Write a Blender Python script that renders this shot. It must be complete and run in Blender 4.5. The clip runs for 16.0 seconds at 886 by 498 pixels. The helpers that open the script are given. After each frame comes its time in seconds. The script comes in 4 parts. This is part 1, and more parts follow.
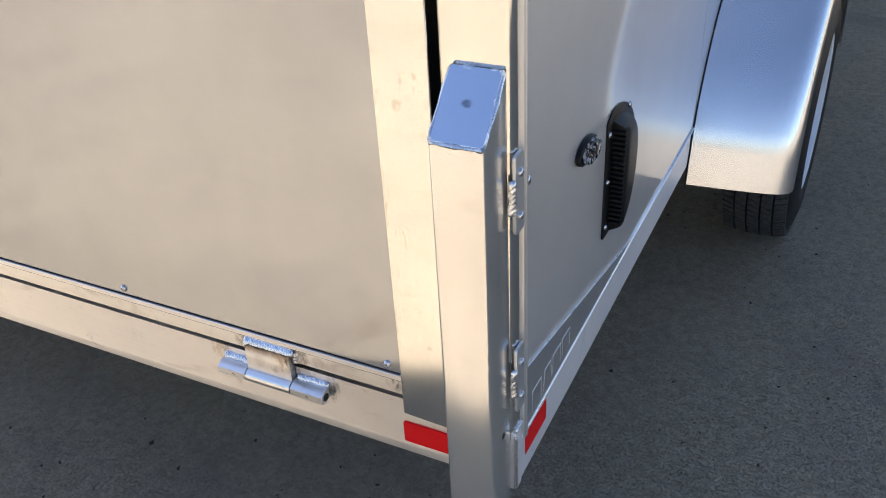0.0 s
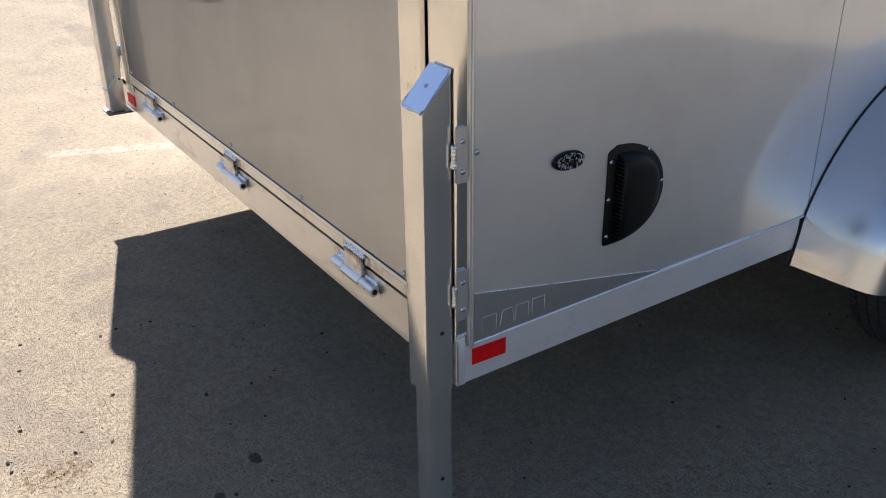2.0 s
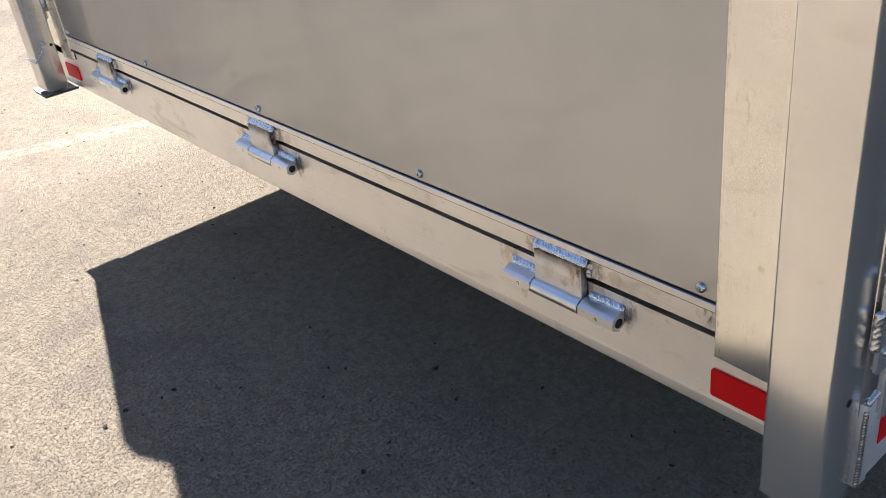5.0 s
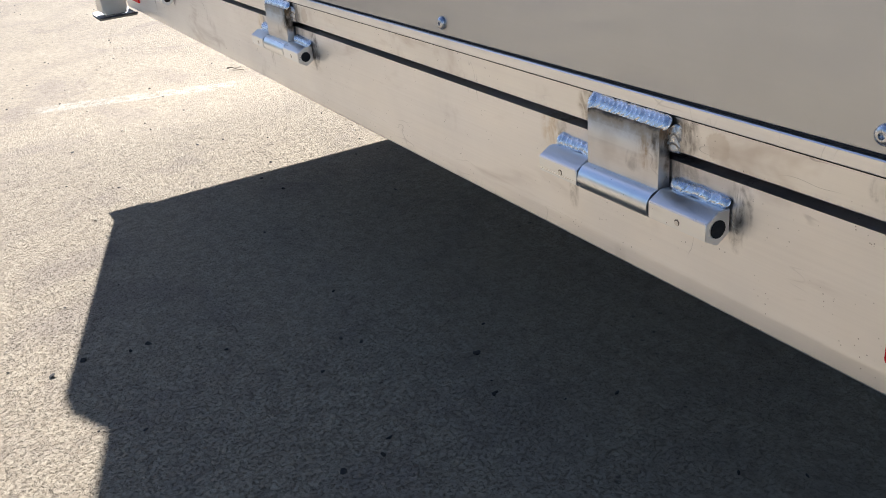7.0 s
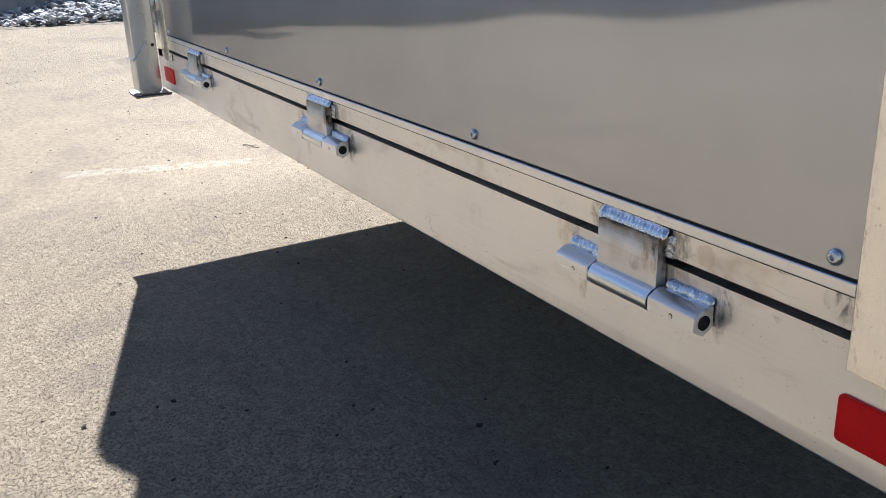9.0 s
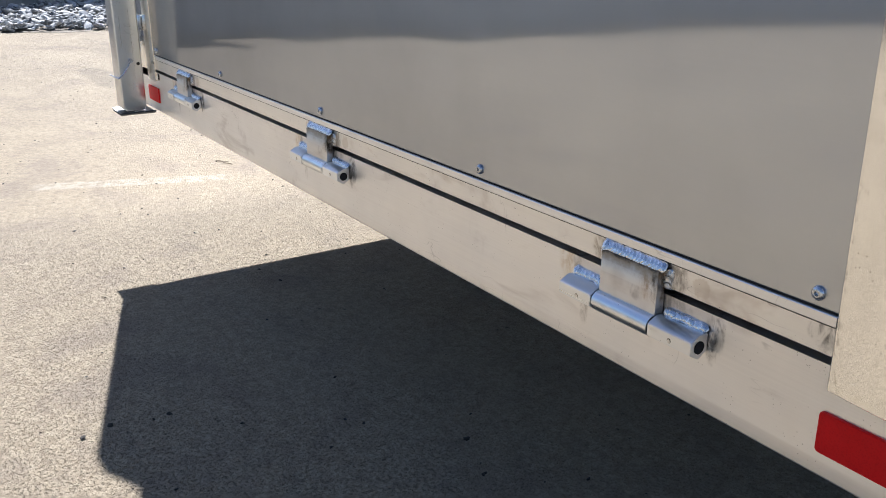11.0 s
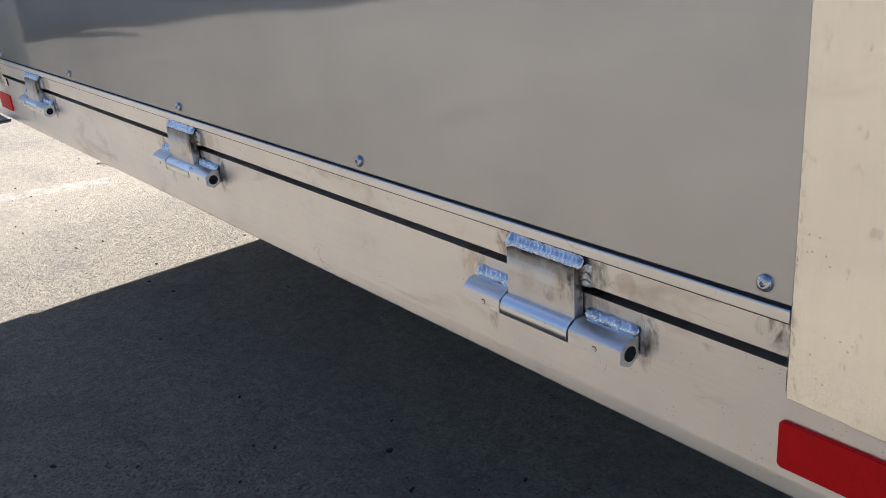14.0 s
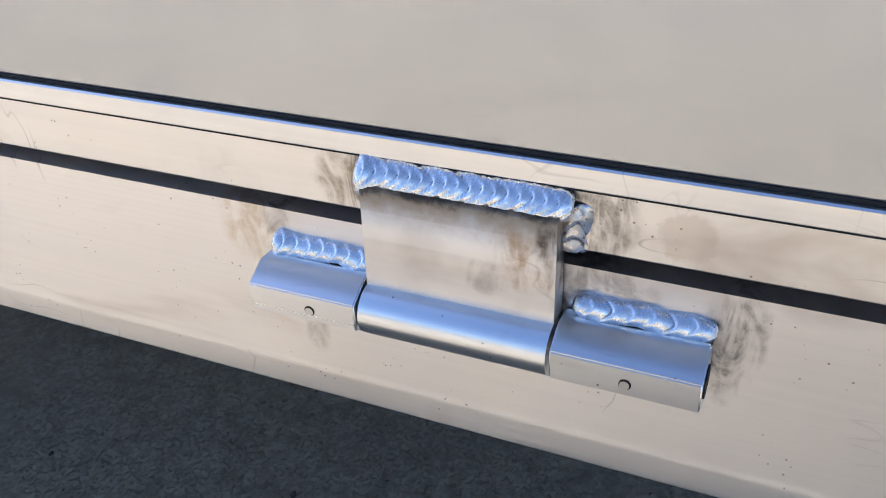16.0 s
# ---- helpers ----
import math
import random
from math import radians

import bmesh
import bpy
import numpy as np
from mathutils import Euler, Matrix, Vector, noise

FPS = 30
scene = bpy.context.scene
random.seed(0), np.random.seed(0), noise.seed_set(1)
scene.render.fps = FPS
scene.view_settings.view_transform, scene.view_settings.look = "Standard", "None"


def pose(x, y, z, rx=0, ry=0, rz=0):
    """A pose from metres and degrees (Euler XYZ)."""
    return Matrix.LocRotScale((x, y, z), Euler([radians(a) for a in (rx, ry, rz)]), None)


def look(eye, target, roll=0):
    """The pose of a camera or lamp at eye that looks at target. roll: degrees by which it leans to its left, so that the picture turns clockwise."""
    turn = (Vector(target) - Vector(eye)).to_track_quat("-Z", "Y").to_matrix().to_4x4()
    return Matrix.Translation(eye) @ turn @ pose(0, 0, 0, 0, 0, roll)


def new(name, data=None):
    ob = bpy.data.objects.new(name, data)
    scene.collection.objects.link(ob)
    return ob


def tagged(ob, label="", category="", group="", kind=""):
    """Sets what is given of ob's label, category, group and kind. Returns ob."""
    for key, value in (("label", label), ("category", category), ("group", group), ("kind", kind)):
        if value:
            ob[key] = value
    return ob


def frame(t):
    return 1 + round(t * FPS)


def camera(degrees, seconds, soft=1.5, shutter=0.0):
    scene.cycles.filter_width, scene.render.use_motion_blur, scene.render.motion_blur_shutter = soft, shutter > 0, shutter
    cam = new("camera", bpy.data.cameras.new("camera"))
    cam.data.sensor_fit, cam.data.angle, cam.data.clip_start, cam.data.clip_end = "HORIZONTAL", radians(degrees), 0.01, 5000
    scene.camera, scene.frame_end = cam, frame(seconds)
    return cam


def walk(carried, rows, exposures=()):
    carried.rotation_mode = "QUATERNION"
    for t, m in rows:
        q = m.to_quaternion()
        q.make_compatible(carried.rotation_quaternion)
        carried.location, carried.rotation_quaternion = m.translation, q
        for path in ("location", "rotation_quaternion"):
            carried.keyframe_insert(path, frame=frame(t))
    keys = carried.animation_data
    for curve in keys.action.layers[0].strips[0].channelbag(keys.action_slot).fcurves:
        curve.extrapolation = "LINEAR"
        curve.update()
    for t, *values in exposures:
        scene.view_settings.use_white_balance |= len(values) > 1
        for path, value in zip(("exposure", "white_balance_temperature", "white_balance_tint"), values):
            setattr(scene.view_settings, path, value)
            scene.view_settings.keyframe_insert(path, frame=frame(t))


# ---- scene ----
cam = camera(52.7, 16.0, soft=1.0)
PATH = [
    (0, (0.352, -0.841, 1.367), (-0.441, 0.648, 0.292), -3.4),
    (0.2, (0.448, -0.820, 1.372), (-0.462, 0.524, 0.385), -3.0),
    (0.5, (0.6260, -0.7560, 1.3680), (-0.2484, 0.2047, 0.6180), -2.10),
    (0.7, (0.7328, -0.7378, 1.3730), (-0.2175, 0.1621, 0.6401), -1.90),
    (1, (0.8940, -0.7740, 1.3740), (-0.1388, 0.0368, 0.6487), -1.60),
    (1.5, (1.1150, -0.8630, 1.3890), (0.0117, -0.1182, 0.6975), -0.70),
    (2, (1.2480, -0.8330, 1.3960), (0.1122, -0.1008, 0.7449), -0.70),
    (2.5, (1.3710, -0.7530, 1.3860), (0.2199, -0.0429, 0.7374), -0.10),
    (3, (1.4110, -0.7140, 1.3990), (0.2664, 0.0030, 0.7465), -0.90),
    (3.5, (1.2400, -0.7840, 1.3780), (0.1485, -0.0253, 0.6830), -2.70),
    (4, (0.9220, -0.8870, 1.3760), (-0.1222, -0.1226, 0.6176), -5.70),
    (4.2, (0.7806, -0.8490, 1.3526), (-0.2629, -0.1112, 0.5673), -7.02),
    (4.5, (0.5770, -0.7870, 1.3170), (-0.4658, -0.0638, 0.5173), -8.00),
    (4.8, (0.4028, -0.7234, 1.2444), (-0.6362, 0.0110, 0.4500), -9.00),
    (5, (0.3020, -0.7220, 1.1040), (-0.7449, 0.0572, 0.3645), -7.70),
    (5.2, (0.241, -0.694, 0.984), (-1.188, 0.37, 0.074), -7.6),
    (7.3, (0.087, -0.407, 0.718), (-1.541, 0.377, -0.14), -5.8),
    (7.5, (0.076, -0.392, 0.723), (-1.565, 0.368, -0.131), -5.9),
    (8, (0.101, -0.411, 0.736), (-1.561, 0.361, -0.065), -5.8),
    (8.5, (0.159, -0.482, 0.757), (-1.503, 0.357, 0.027), -4.3),
    (9, (0.195, -0.538, 0.779), (-1.453, 0.362, 0.089), -2.4),
    (9.5, (0.212, -0.581, 0.799), (-1.424, 0.358, 0.133), -1.3),
    (12, (0.246, -0.686, 0.84), (-1.305, 0.41, 0.213), -0.7),
    (12.5, (0.265, -0.716, 0.851), (-1.242, 0.459, 0.262), -2.0),
    (13, (0.254, -0.701, 0.834), (-1.252, 0.465, 0.222), -2.9),
    (13.5, (0.19, -0.551, 0.828), (-1.347, 0.523, 0.13), -4.3),
    (14, (0.115, -0.514, 0.812), (-1.363, 0.607, 0.064), -5.3),
    (14.5, (0.002, -0.572, 0.815), (-1.246, 0.789, 0.046), -5.1),
    (14.8, (-0.061, -0.541, 0.799), (-1.107, 0.841, 0.021), -5.2),
    (15, (-0.116, -0.511, 0.753), (-1.022, 0.974, -0.011), -2.4),
    (15.2, (-0.192, -0.422, 0.738), (-0.946, 1.079, -0.150), -2.0),
    (15.5, (-0.249, -0.347, 0.694), (-0.779, 0.847, -0.045), -1.1),
    (16, (-0.289, -0.288, 0.676), (-0.817, 0.863, -0.127), -2.8),
]
walk(cam, [(t, look(eye, target, roll)) for t, eye, target, roll in PATH],
     exposures=[(0, 2.14, 6350, 18), (0.2, 2.09, 6350, 18), (0.5, 2.04, 6350, 18), (1, 1.76, 6350, 19), (2, 1.31, 6350, 19), (3, 1.5, 6350, 19), (3.5, 1.5, 6350, 19), (4.5, 1.43, 6300, 18), (5.2, 1.4, 6120, 18), (7.3, 1.3, 5970, 16), (9, 1.18, 5920, 16), (12.5, 1.27, 5870, 16), (14, 1.16, 5770, 16), (14.5, 1.44, 5720, 17), (15, 1.76, 5670, 17), (15.5, 2.05, 5670, 17), (16, 2.1, 5670, 17)])

# ---- world, sun, exposure ----
world = bpy.data.worlds.new("world")
scene.world = world
world.use_nodes = True
SUN_TRAVEL = Vector((1.24, -0.377, -1.0)).normalized()
sky = world.node_tree.nodes.new("ShaderNodeTexSky")
sky.sky_type, sky.sun_disc = "NISHITA", False
sky.sun_elevation = math.asin(-SUN_TRAVEL.z)
sky.sun_rotation = math.atan2(-SUN_TRAVEL.x, -SUN_TRAVEL.y)
sky.air_density, sky.dust_density, sky.ozone_density = 1.0, 0.55, 1.3
back = world.node_tree.nodes["Background"]
back.inputs["Strength"].default_value = 0.050
world.node_tree.links.new(sky.outputs[0], back.inputs[0])

sun = new("sun", bpy.data.lights.new("sun", "SUN"))
sun.data.energy, sun.data.angle, sun.data.color = 5.0, radians(0.55), (1.0, 0.99, 0.91)
sun.matrix_world = look((-6, 2, 6), Vector((-6, 2, 6)) + SUN_TRAVEL)


# ---- material helpers ----
class Nodes:
    """A short way to write a node material."""

    def __init__(self, name, rough=0.5, metal=0.0, spec=0.5):
        self.mat = bpy.data.materials.new(name)
        self.mat.use_nodes = True
        self.tree = self.mat.node_tree
        self.bsdf = self.tree.nodes["Principled BSDF"]
        self.set("Roughness", rough), self.set("Metallic", metal), self.set("Specular IOR Level", spec)
        self.coord = self.tree.nodes.new("ShaderNodeTexCoord").outputs["Object"]

    def set(self, key, value):
        self.plug(self.bsdf.inputs[key], value)

    def plug(self, socket, value):
        if isinstance(value, bpy.types.NodeSocket):
            self.tree.links.new(value, socket)
        elif isinstance(value, tuple) and len(value) == 3 and socket.type == "RGBA":
            socket.default_value = (*value, 1)
        else:
            socket.default_value = value

    def math(self, op, a, b=0.0, c=0.0):
        n = self.tree.nodes.new("ShaderNodeMath")
        n.operation = op
        for i, v in enumerate((a, b, c)):
            self.plug(n.inputs[i], v)
        return n.outputs[0]

    def axes(self, vec=None):
        n = self.tree.nodes.new("ShaderNodeSeparateXYZ")
        self.plug(n.inputs[0], vec or self.coord)
        return n.outputs

    def stretch(self, x, y, z, off=(0, 0, 0)):
        n = self.tree.nodes.new("ShaderNodeMapping")
        self.plug(n.inputs[0], self.coord)
        n.inputs["Scale"].default_value, n.inputs["Location"].default_value = (x, y, z), off
        return n.outputs[0]

    def noise(self, scale, detail=4.0, rough=0.55, vec=None, warp=0.0):
        n = self.tree.nodes.new("ShaderNodeTexNoise")
        self.plug(n.inputs["Vector"], vec or self.coord)
        n.inputs["Scale"].default_value, n.inputs["Detail"].default_value = scale, detail
        n.inputs["Roughness"].default_value, n.inputs["Distortion"].default_value = rough, warp
        return n.outputs[0]

    def cells(self, scale, feature="F1", out="Distance", vec=None):
        n = self.tree.nodes.new("ShaderNodeTexVoronoi")
        n.feature = feature
        self.plug(n.inputs["Vector"], vec or self.coord)
        n.inputs["Scale"].default_value = scale
        return n.outputs[out]

    def ramp(self, fac, lo, hi, a=0.0, b=1.0, smooth=True):
        n = self.tree.nodes.new("ShaderNodeMapRange")
        n.interpolation_type = "SMOOTHSTEP" if smooth else "LINEAR"
        for key, v in (("Value", fac), ("From Min", lo), ("From Max", hi), ("To Min", a), ("To Max", b)):
            self.plug(n.inputs[key], v)
        return n.outputs[0]

    def mix(self, fac, a, b, mode="MIX"):
        n = self.tree.nodes.new("ShaderNodeMix")
        n.data_type, n.blend_type = "RGBA", mode
        self.plug(n.inputs[0], fac), self.plug(n.inputs[6], a), self.plug(n.inputs[7], b)
        return n.outputs[2]

    def bump(self, height, dist=0.001, strength=1.0, normal=None):
        n = self.tree.nodes.new("ShaderNodeBump")
        n.inputs["Strength"].default_value, n.inputs["Distance"].default_value = strength, dist
        self.plug(n.inputs["Height"], height)
        if normal is not None:
            self.plug(n.inputs["Normal"], normal)
        self.set("Normal", n.outputs[0])
        return n.outputs[0]

    def near(self, point, radii, soft=0.35):
        """1 inside an uneven ellipsoid round a point, 0 outside."""
        s = self.axes()
        total = 0.0
        for i in range(3):
            if radii[i]:
                d = self.math("DIVIDE", self.math("SUBTRACT", s[i], point[i]), radii[i])
                total = self.math("ADD", self.math("MULTIPLY", d, d), total)
        wob = self.math("MULTIPLY", self.math("SUBTRACT", self.noise(1.1 / max(0.006, max(radii)), 6, 0.62), 0.5), 3.0)
        return self.ramp(self.math("ADD", total, wob), 1.0 + soft, 1.0 - soft)


ORIGIN = Vector((-1.195, 0.0, 0.0))      # the trailer's base, under the middle of its rear beam
HINGE_X = (-0.4095, -1.184, -1.966)       # middles of the three ramp hinges


def metal(name, colour, rough, grain="x", wave=0.0, dirt=0.25, grain_bump=0.000008, spots=0.0, tint=(0.60, 0.54, 0.46), coat=0.0, metallic=1.0, gloss=None, streak=0.10, spot_scale=62.0, edge=None):
    n = Nodes(name, rough, metallic)
    n.set("Coat Weight", coat), n.set("Coat Roughness", 0.03)
    st = {"x": n.stretch(3, 60, 420), "z": n.stretch(620, 620, 2.5), "y": n.stretch(60, 3, 420)}[grain]
    fine = n.noise(1.0, 3, 0.6, st)
    broad = n.noise(2.3, 5, 0.6)
    blotch = n.noise(11.0, 4, 0.6)
    c = n.mix(n.ramp(broad, 0.35, 0.7), colour, tuple(v * 0.88 for v in colour))
    c = n.mix(n.math("MULTIPLY", n.ramp(fine, 0.3, 0.75), streak), c, tuple(v * 0.7 for v in colour))
    c = n.mix(n.math("MULTIPLY", n.ramp(blotch, 0.58, 0.78), dirt), c, tint)
    for k, (sx, sy, sz) in enumerate(((9, 9, 34), (30, 30, 11))):
        line = n.math("ABSOLUTE", n.math("SUBTRACT", n.noise(1.0, 2.0, 0.5, n.stretch(sx, sy, sz, (3.1 * k, 1.7, 0.9))), 0.5))
        pick = n.ramp(n.noise(7.0 + 3 * k, 2.0), 0.60, 0.68)
        c = n.mix(n.math("MULTIPLY", n.math("MULTIPLY", n.ramp(line, 0.006, 0.001), pick), dirt), c, tuple(v * 0.45 for v in colour))
    smear = n.noise(1.0, 4.0, 0.6, n.stretch(6, 6, 22, (0.4, 0.2, 0.7)), 0.6)
    c = n.mix(n.math("MULTIPLY", n.ramp(smear, 0.56, 0.74), dirt * 0.9), c, tint)
    if spots:
        dots = n.ramp(n.math("ADD", n.cells(spot_scale), n.math("MULTIPLY", n.noise(3 * spot_scale, 2), 0.09)), 0.20, 0.13)
        pick = n.ramp(n.noise(spot_scale / 7, 2), 0.53, 0.62)
        c = n.mix(n.math("MULTIPLY", n.math("MULTIPLY", dots, pick), spots), c, (0.09, 0.08, 0.07))
    n.set("Base Color", c)
    n.set("Roughness", n.ramp(n.math("ADD", n.math("MULTIPLY", n.math("SUBTRACT", fine, 0.5), 6 * streak), n.math("MULTIPLY_ADD", n.math("SUBTRACT", blotch, 0.5), 4 * streak, 0.5)), 0.25, 0.75, rough * 0.8, rough * 1.25))
    nor = None
    if wave:
        nor = n.bump(n.noise(2.6, 1.0, 0.4, n.stretch(0.7, 0.7, 1.8)), wave)
        n.tree.links.new(nor, n.bsdf.inputs["Coat Normal"])
    last = n.bump(fine, grain_bump, 1.0, nor)
    if edge:
        n.set("Specular Tint", (*edge, 1.0))
    if gloss:
        # a second, tighter lobe: polished surface over the satin one
        share, tight = gloss
        top = n.tree.nodes.new("ShaderNodeBsdfPrincipled")
        n.plug(top.inputs["Base Color"], c), n.plug(top.inputs["Metallic"], 1.0), n.plug(top.inputs["Roughness"], tight)
        n.plug(top.inputs["Normal"], last)
        if edge:
            top.inputs["Specular Tint"].default_value = (*edge, 1.0)
        both = n.tree.nodes.new("ShaderNodeMixShader")
        n.plug(both.inputs[0], share), n.plug(both.inputs[1], n.bsdf.outputs[0]), n.plug(both.inputs[2], top.outputs[0])
        n.tree.links.new(both.outputs[0], n.tree.nodes["Material Output"].inputs["Surface"])
    return n


def plain(name, colour, rough=0.5, metallic=0.0, var=0.2, scale=60.0, bump=0.0003):
    n = Nodes(name, rough, metallic)
    a = n.noise(scale, 4, 0.6)
    b = n.noise(scale / 9, 3)
    c = n.mix(n.ramp(a, 0.3, 0.75), colour, tuple(v * (1 - var) for v in colour))
    n.set("Base Color", n.mix(n.math("MULTIPLY", n.ramp(b, 0.4, 0.75), var), c, tuple(v * 0.6 for v in colour)))
    n.set("Roughness", n.ramp(a, 0.2, 0.8, rough * 0.85, min(1.0, rough * 1.15)))
    n.bump(a, bump)
    return n.mat


# metallic painted skins under a clear coat, slightly wavy; bare extrusions
SKIN = metal("pewter_skin", (0.548, 0.557, 0.572), 0.44, "x", wave=0.0030, dirt=0.03, coat=0.3, gloss=(0.52, 0.06), grain_bump=0.0000008, streak=0.015, edge=(0.43, 0.44, 0.46)).mat
SIDE = metal("side_skin", (0.80, 0.80, 0.80), 0.46, "y", wave=0.0008, dirt=0.03, coat=0.7, metallic=0.78, gloss=(0.14, 0.10), grain_bump=0.0000008, streak=0.015).mat
WEDGE = metal("wedge_skin", (0.62, 0.63, 0.64), 0.32, "y", dirt=0.02, metallic=0.85, streak=0.05).mat
MILL_Z = metal("mill_aluminium_upright", (0.97, 0.95, 0.905), 0.115, "z", dirt=0.36, spots=0.45, grain_bump=0.00008, spot_scale=150.0).mat
TUBE = metal("mill_aluminium_tube", (0.94, 0.92, 0.875), 0.15, "z", dirt=0.28, spots=0.6, metallic=0.88, grain_bump=0.00013, streak=0.10, spot_scale=150.0).mat
SATIN = metal("weathered_aluminium_tube", (0.80, 0.79, 0.77), 0.32, "z", dirt=0.3, spots=0.5, spot_scale=150.0).mat
MILL_X = metal("mill_aluminium_strip", (0.91, 0.90, 0.89), 0.34, "x", dirt=0.25).mat
SIDE_BEAM = metal("side_beam_aluminium", (0.84, 0.84, 0.85), 0.50, "y", dirt=0.45, spots=0.5, metallic=0.6, spot_scale=120.0).mat
DRIP = metal("drip_edge_aluminium", (0.95, 0.96, 0.97), 0.30, "y", dirt=0.05, metallic=0.75).mat
CAP_N = metal("cap_aluminium", (0.76, 0.83, 0.93), 0.16, "x", dirt=0.2, spots=0.4, tint=(0.50, 0.48, 0.46))
CAP_N.set("Base Color", CAP_N.mix(CAP_N.math("MULTIPLY", CAP_N.near((-0.0385 - ORIGIN.x, -0.034, 0), (0.0055, 0.0028, 0), 0.9), 0.7), CAP_N.bsdf.inputs["Base Color"].links[0].from_socket, (0.14, 0.14, 0.15)))
CAP = CAP_N.mat
KNUCKLE = metal("hinge_aluminium", (0.88, 0.90, 0.92), 0.28, "x", dirt=0.5, spots=1.0, tint=(0.42, 0.40, 0.38), metallic=1.0, spot_scale=260.0, grain_bump=0.000001, streak=0.03).mat
FENDER = metal("fender_aluminium", (0.84, 0.84, 0.85), 0.21, "x", dirt=0.08, grain_bump=0.0000005, streak=0.02).mat
CORNER = metal("corner_aluminium", (0.72, 0.73, 0.74), 0.38, "z", dirt=0.15, spots=0.3, metallic=0.85).mat
FOOT = plain("weathered_foot_steel", (0.055, 0.062, 0.075), 0.55, 0.0, 0.4, 70.0)
FOOT.node_tree.nodes["Principled BSDF"].inputs["Specular IOR Level"].default_value = 0.3
ZINC = metal("zinc_plated_steel", (0.62, 0.64, 0.68), 0.25, "z", dirt=0.2).mat
BLACK = plain("black_plastic", (0.005, 0.005, 0.006), 0.45, 0.0, 0.3, 900.0, 0.0001)
TREAD = plain("dusty_tread_rubber", (0.055, 0.053, 0.050), 0.85, 0.0, 0.4, 90.0, 0.0004)
BLACK.node_tree.nodes["Principled BSDF"].inputs["Specular IOR Level"].default_value = 0.22
RUBBER = plain("tyre_rubber", (0.009, 0.009, 0.010), 0.55, 0.0, 0.35, 150.0, 0.0003)
RUBBER.node_tree.nodes["Principled BSDF"].inputs["Specular IOR Level"].default_value = 0.3
# near-black for seals and joints, also painted shade of holes and notches
DARK = plain("dark_seals_and_recesses", (0.012, 0.011, 0.011), 0.8, 0.0, 0.3, 80.0)
SHELL = plain("underbody_black_paint", (0.03, 0.03, 0.03), 0.6, 0.0, 0.3, 12.0)
WHEEL = plain("white_wheel_paint", (0.70, 0.72, 0.76), 0.3, 0.0, 0.08, 40.0, 0.0001)


def soot_shade(n, c, point, radii, k, col):
    """Grainy smoke, scorch and painted shade round a point."""
    grain = n.ramp(n.noise(150.0, 6, 0.72), 0.34, 0.62, 0.55, 1.0)
    wisp = n.ramp(n.noise(1.0, 5, 0.6, n.stretch(95, 95, 38, (0.3, 0.1, 0.6)), 1.2), 0.36, 0.64, 0.12, 1.0)
    m = n.math("MULTIPLY", n.math("MULTIPLY", grain, wisp), n.near(point, radii, 0.9))
    return n.mix(n.math("MULTIPLY", m, k), c, col)


def beam_material():
    """Mill-finish rear beam with scorch, soot and painted gap shade beside the welded hinges."""
    n = metal("mill_aluminium_beam", (0.93, 0.905, 0.88), 0.38, "x", dirt=0.5, spots=0.6, tint=(0.52, 0.47, 0.44), spot_scale=240.0)
    c = n.bsdf.inputs["Base Color"].links[0].from_socket
    for hx in HINGE_X:
        x = hx - ORIGIN.x
        c = soot_shade(n, c, (x + 0.108, 0, 0.460), (0.010, 0, 0.021) if hx > -1 else (0.016, 0, 0.022), 1.0, (0.045, 0.04, 0.038))
        c = soot_shade(n, c, (x + 0.106, 0, 0.446), (0.006, 0, 0.016), 0.9, (0.06, 0.05, 0.045))
        # gap right of the leaf: its shadow painted in with the soot
        c = soot_shade(n, c, (x + 0.048, 0, 0.470), (0.012, 0, 0.020), 1.0, (0.02, 0.018, 0.016))
        c = soot_shade(n, c, (x + 0.060, 0, 0.4735), (0.018, 0, 0.006), 0.8, (0.05, 0.045, 0.04))
        c = soot_shade(n, c, (x - 0.106, 0, 0.468), (0.016, 0, 0.018), 0.55, (0.50, 0.36, 0.18))
        c = soot_shade(n, c, (x - 0.094, 0, 0.472), (0.006, 0, 0.010), 0.9, (0.08, 0.07, 0.06))
        c = soot_shade(n, c, (x - 0.080, 0, 0.424), (0.006, 0, 0.020), 0.65, (0.30, 0.28, 0.25))
        # grey frosting above the two lower welds
        c = n.mix(n.math("MULTIPLY", n.near((x - 0.068, 0, 0.473), (0.030, 0, 0.008), 0.4), 0.45), c, (0.62, 0.60, 0.60))
        c = n.mix(n.math("MULTIPLY", n.near((x + 0.070, 0, 0.474), (0.036, 0, 0.009), 0.4), 0.55), c, (0.55, 0.52, 0.49))
    n.set("Base Color", c)
    return n.mat


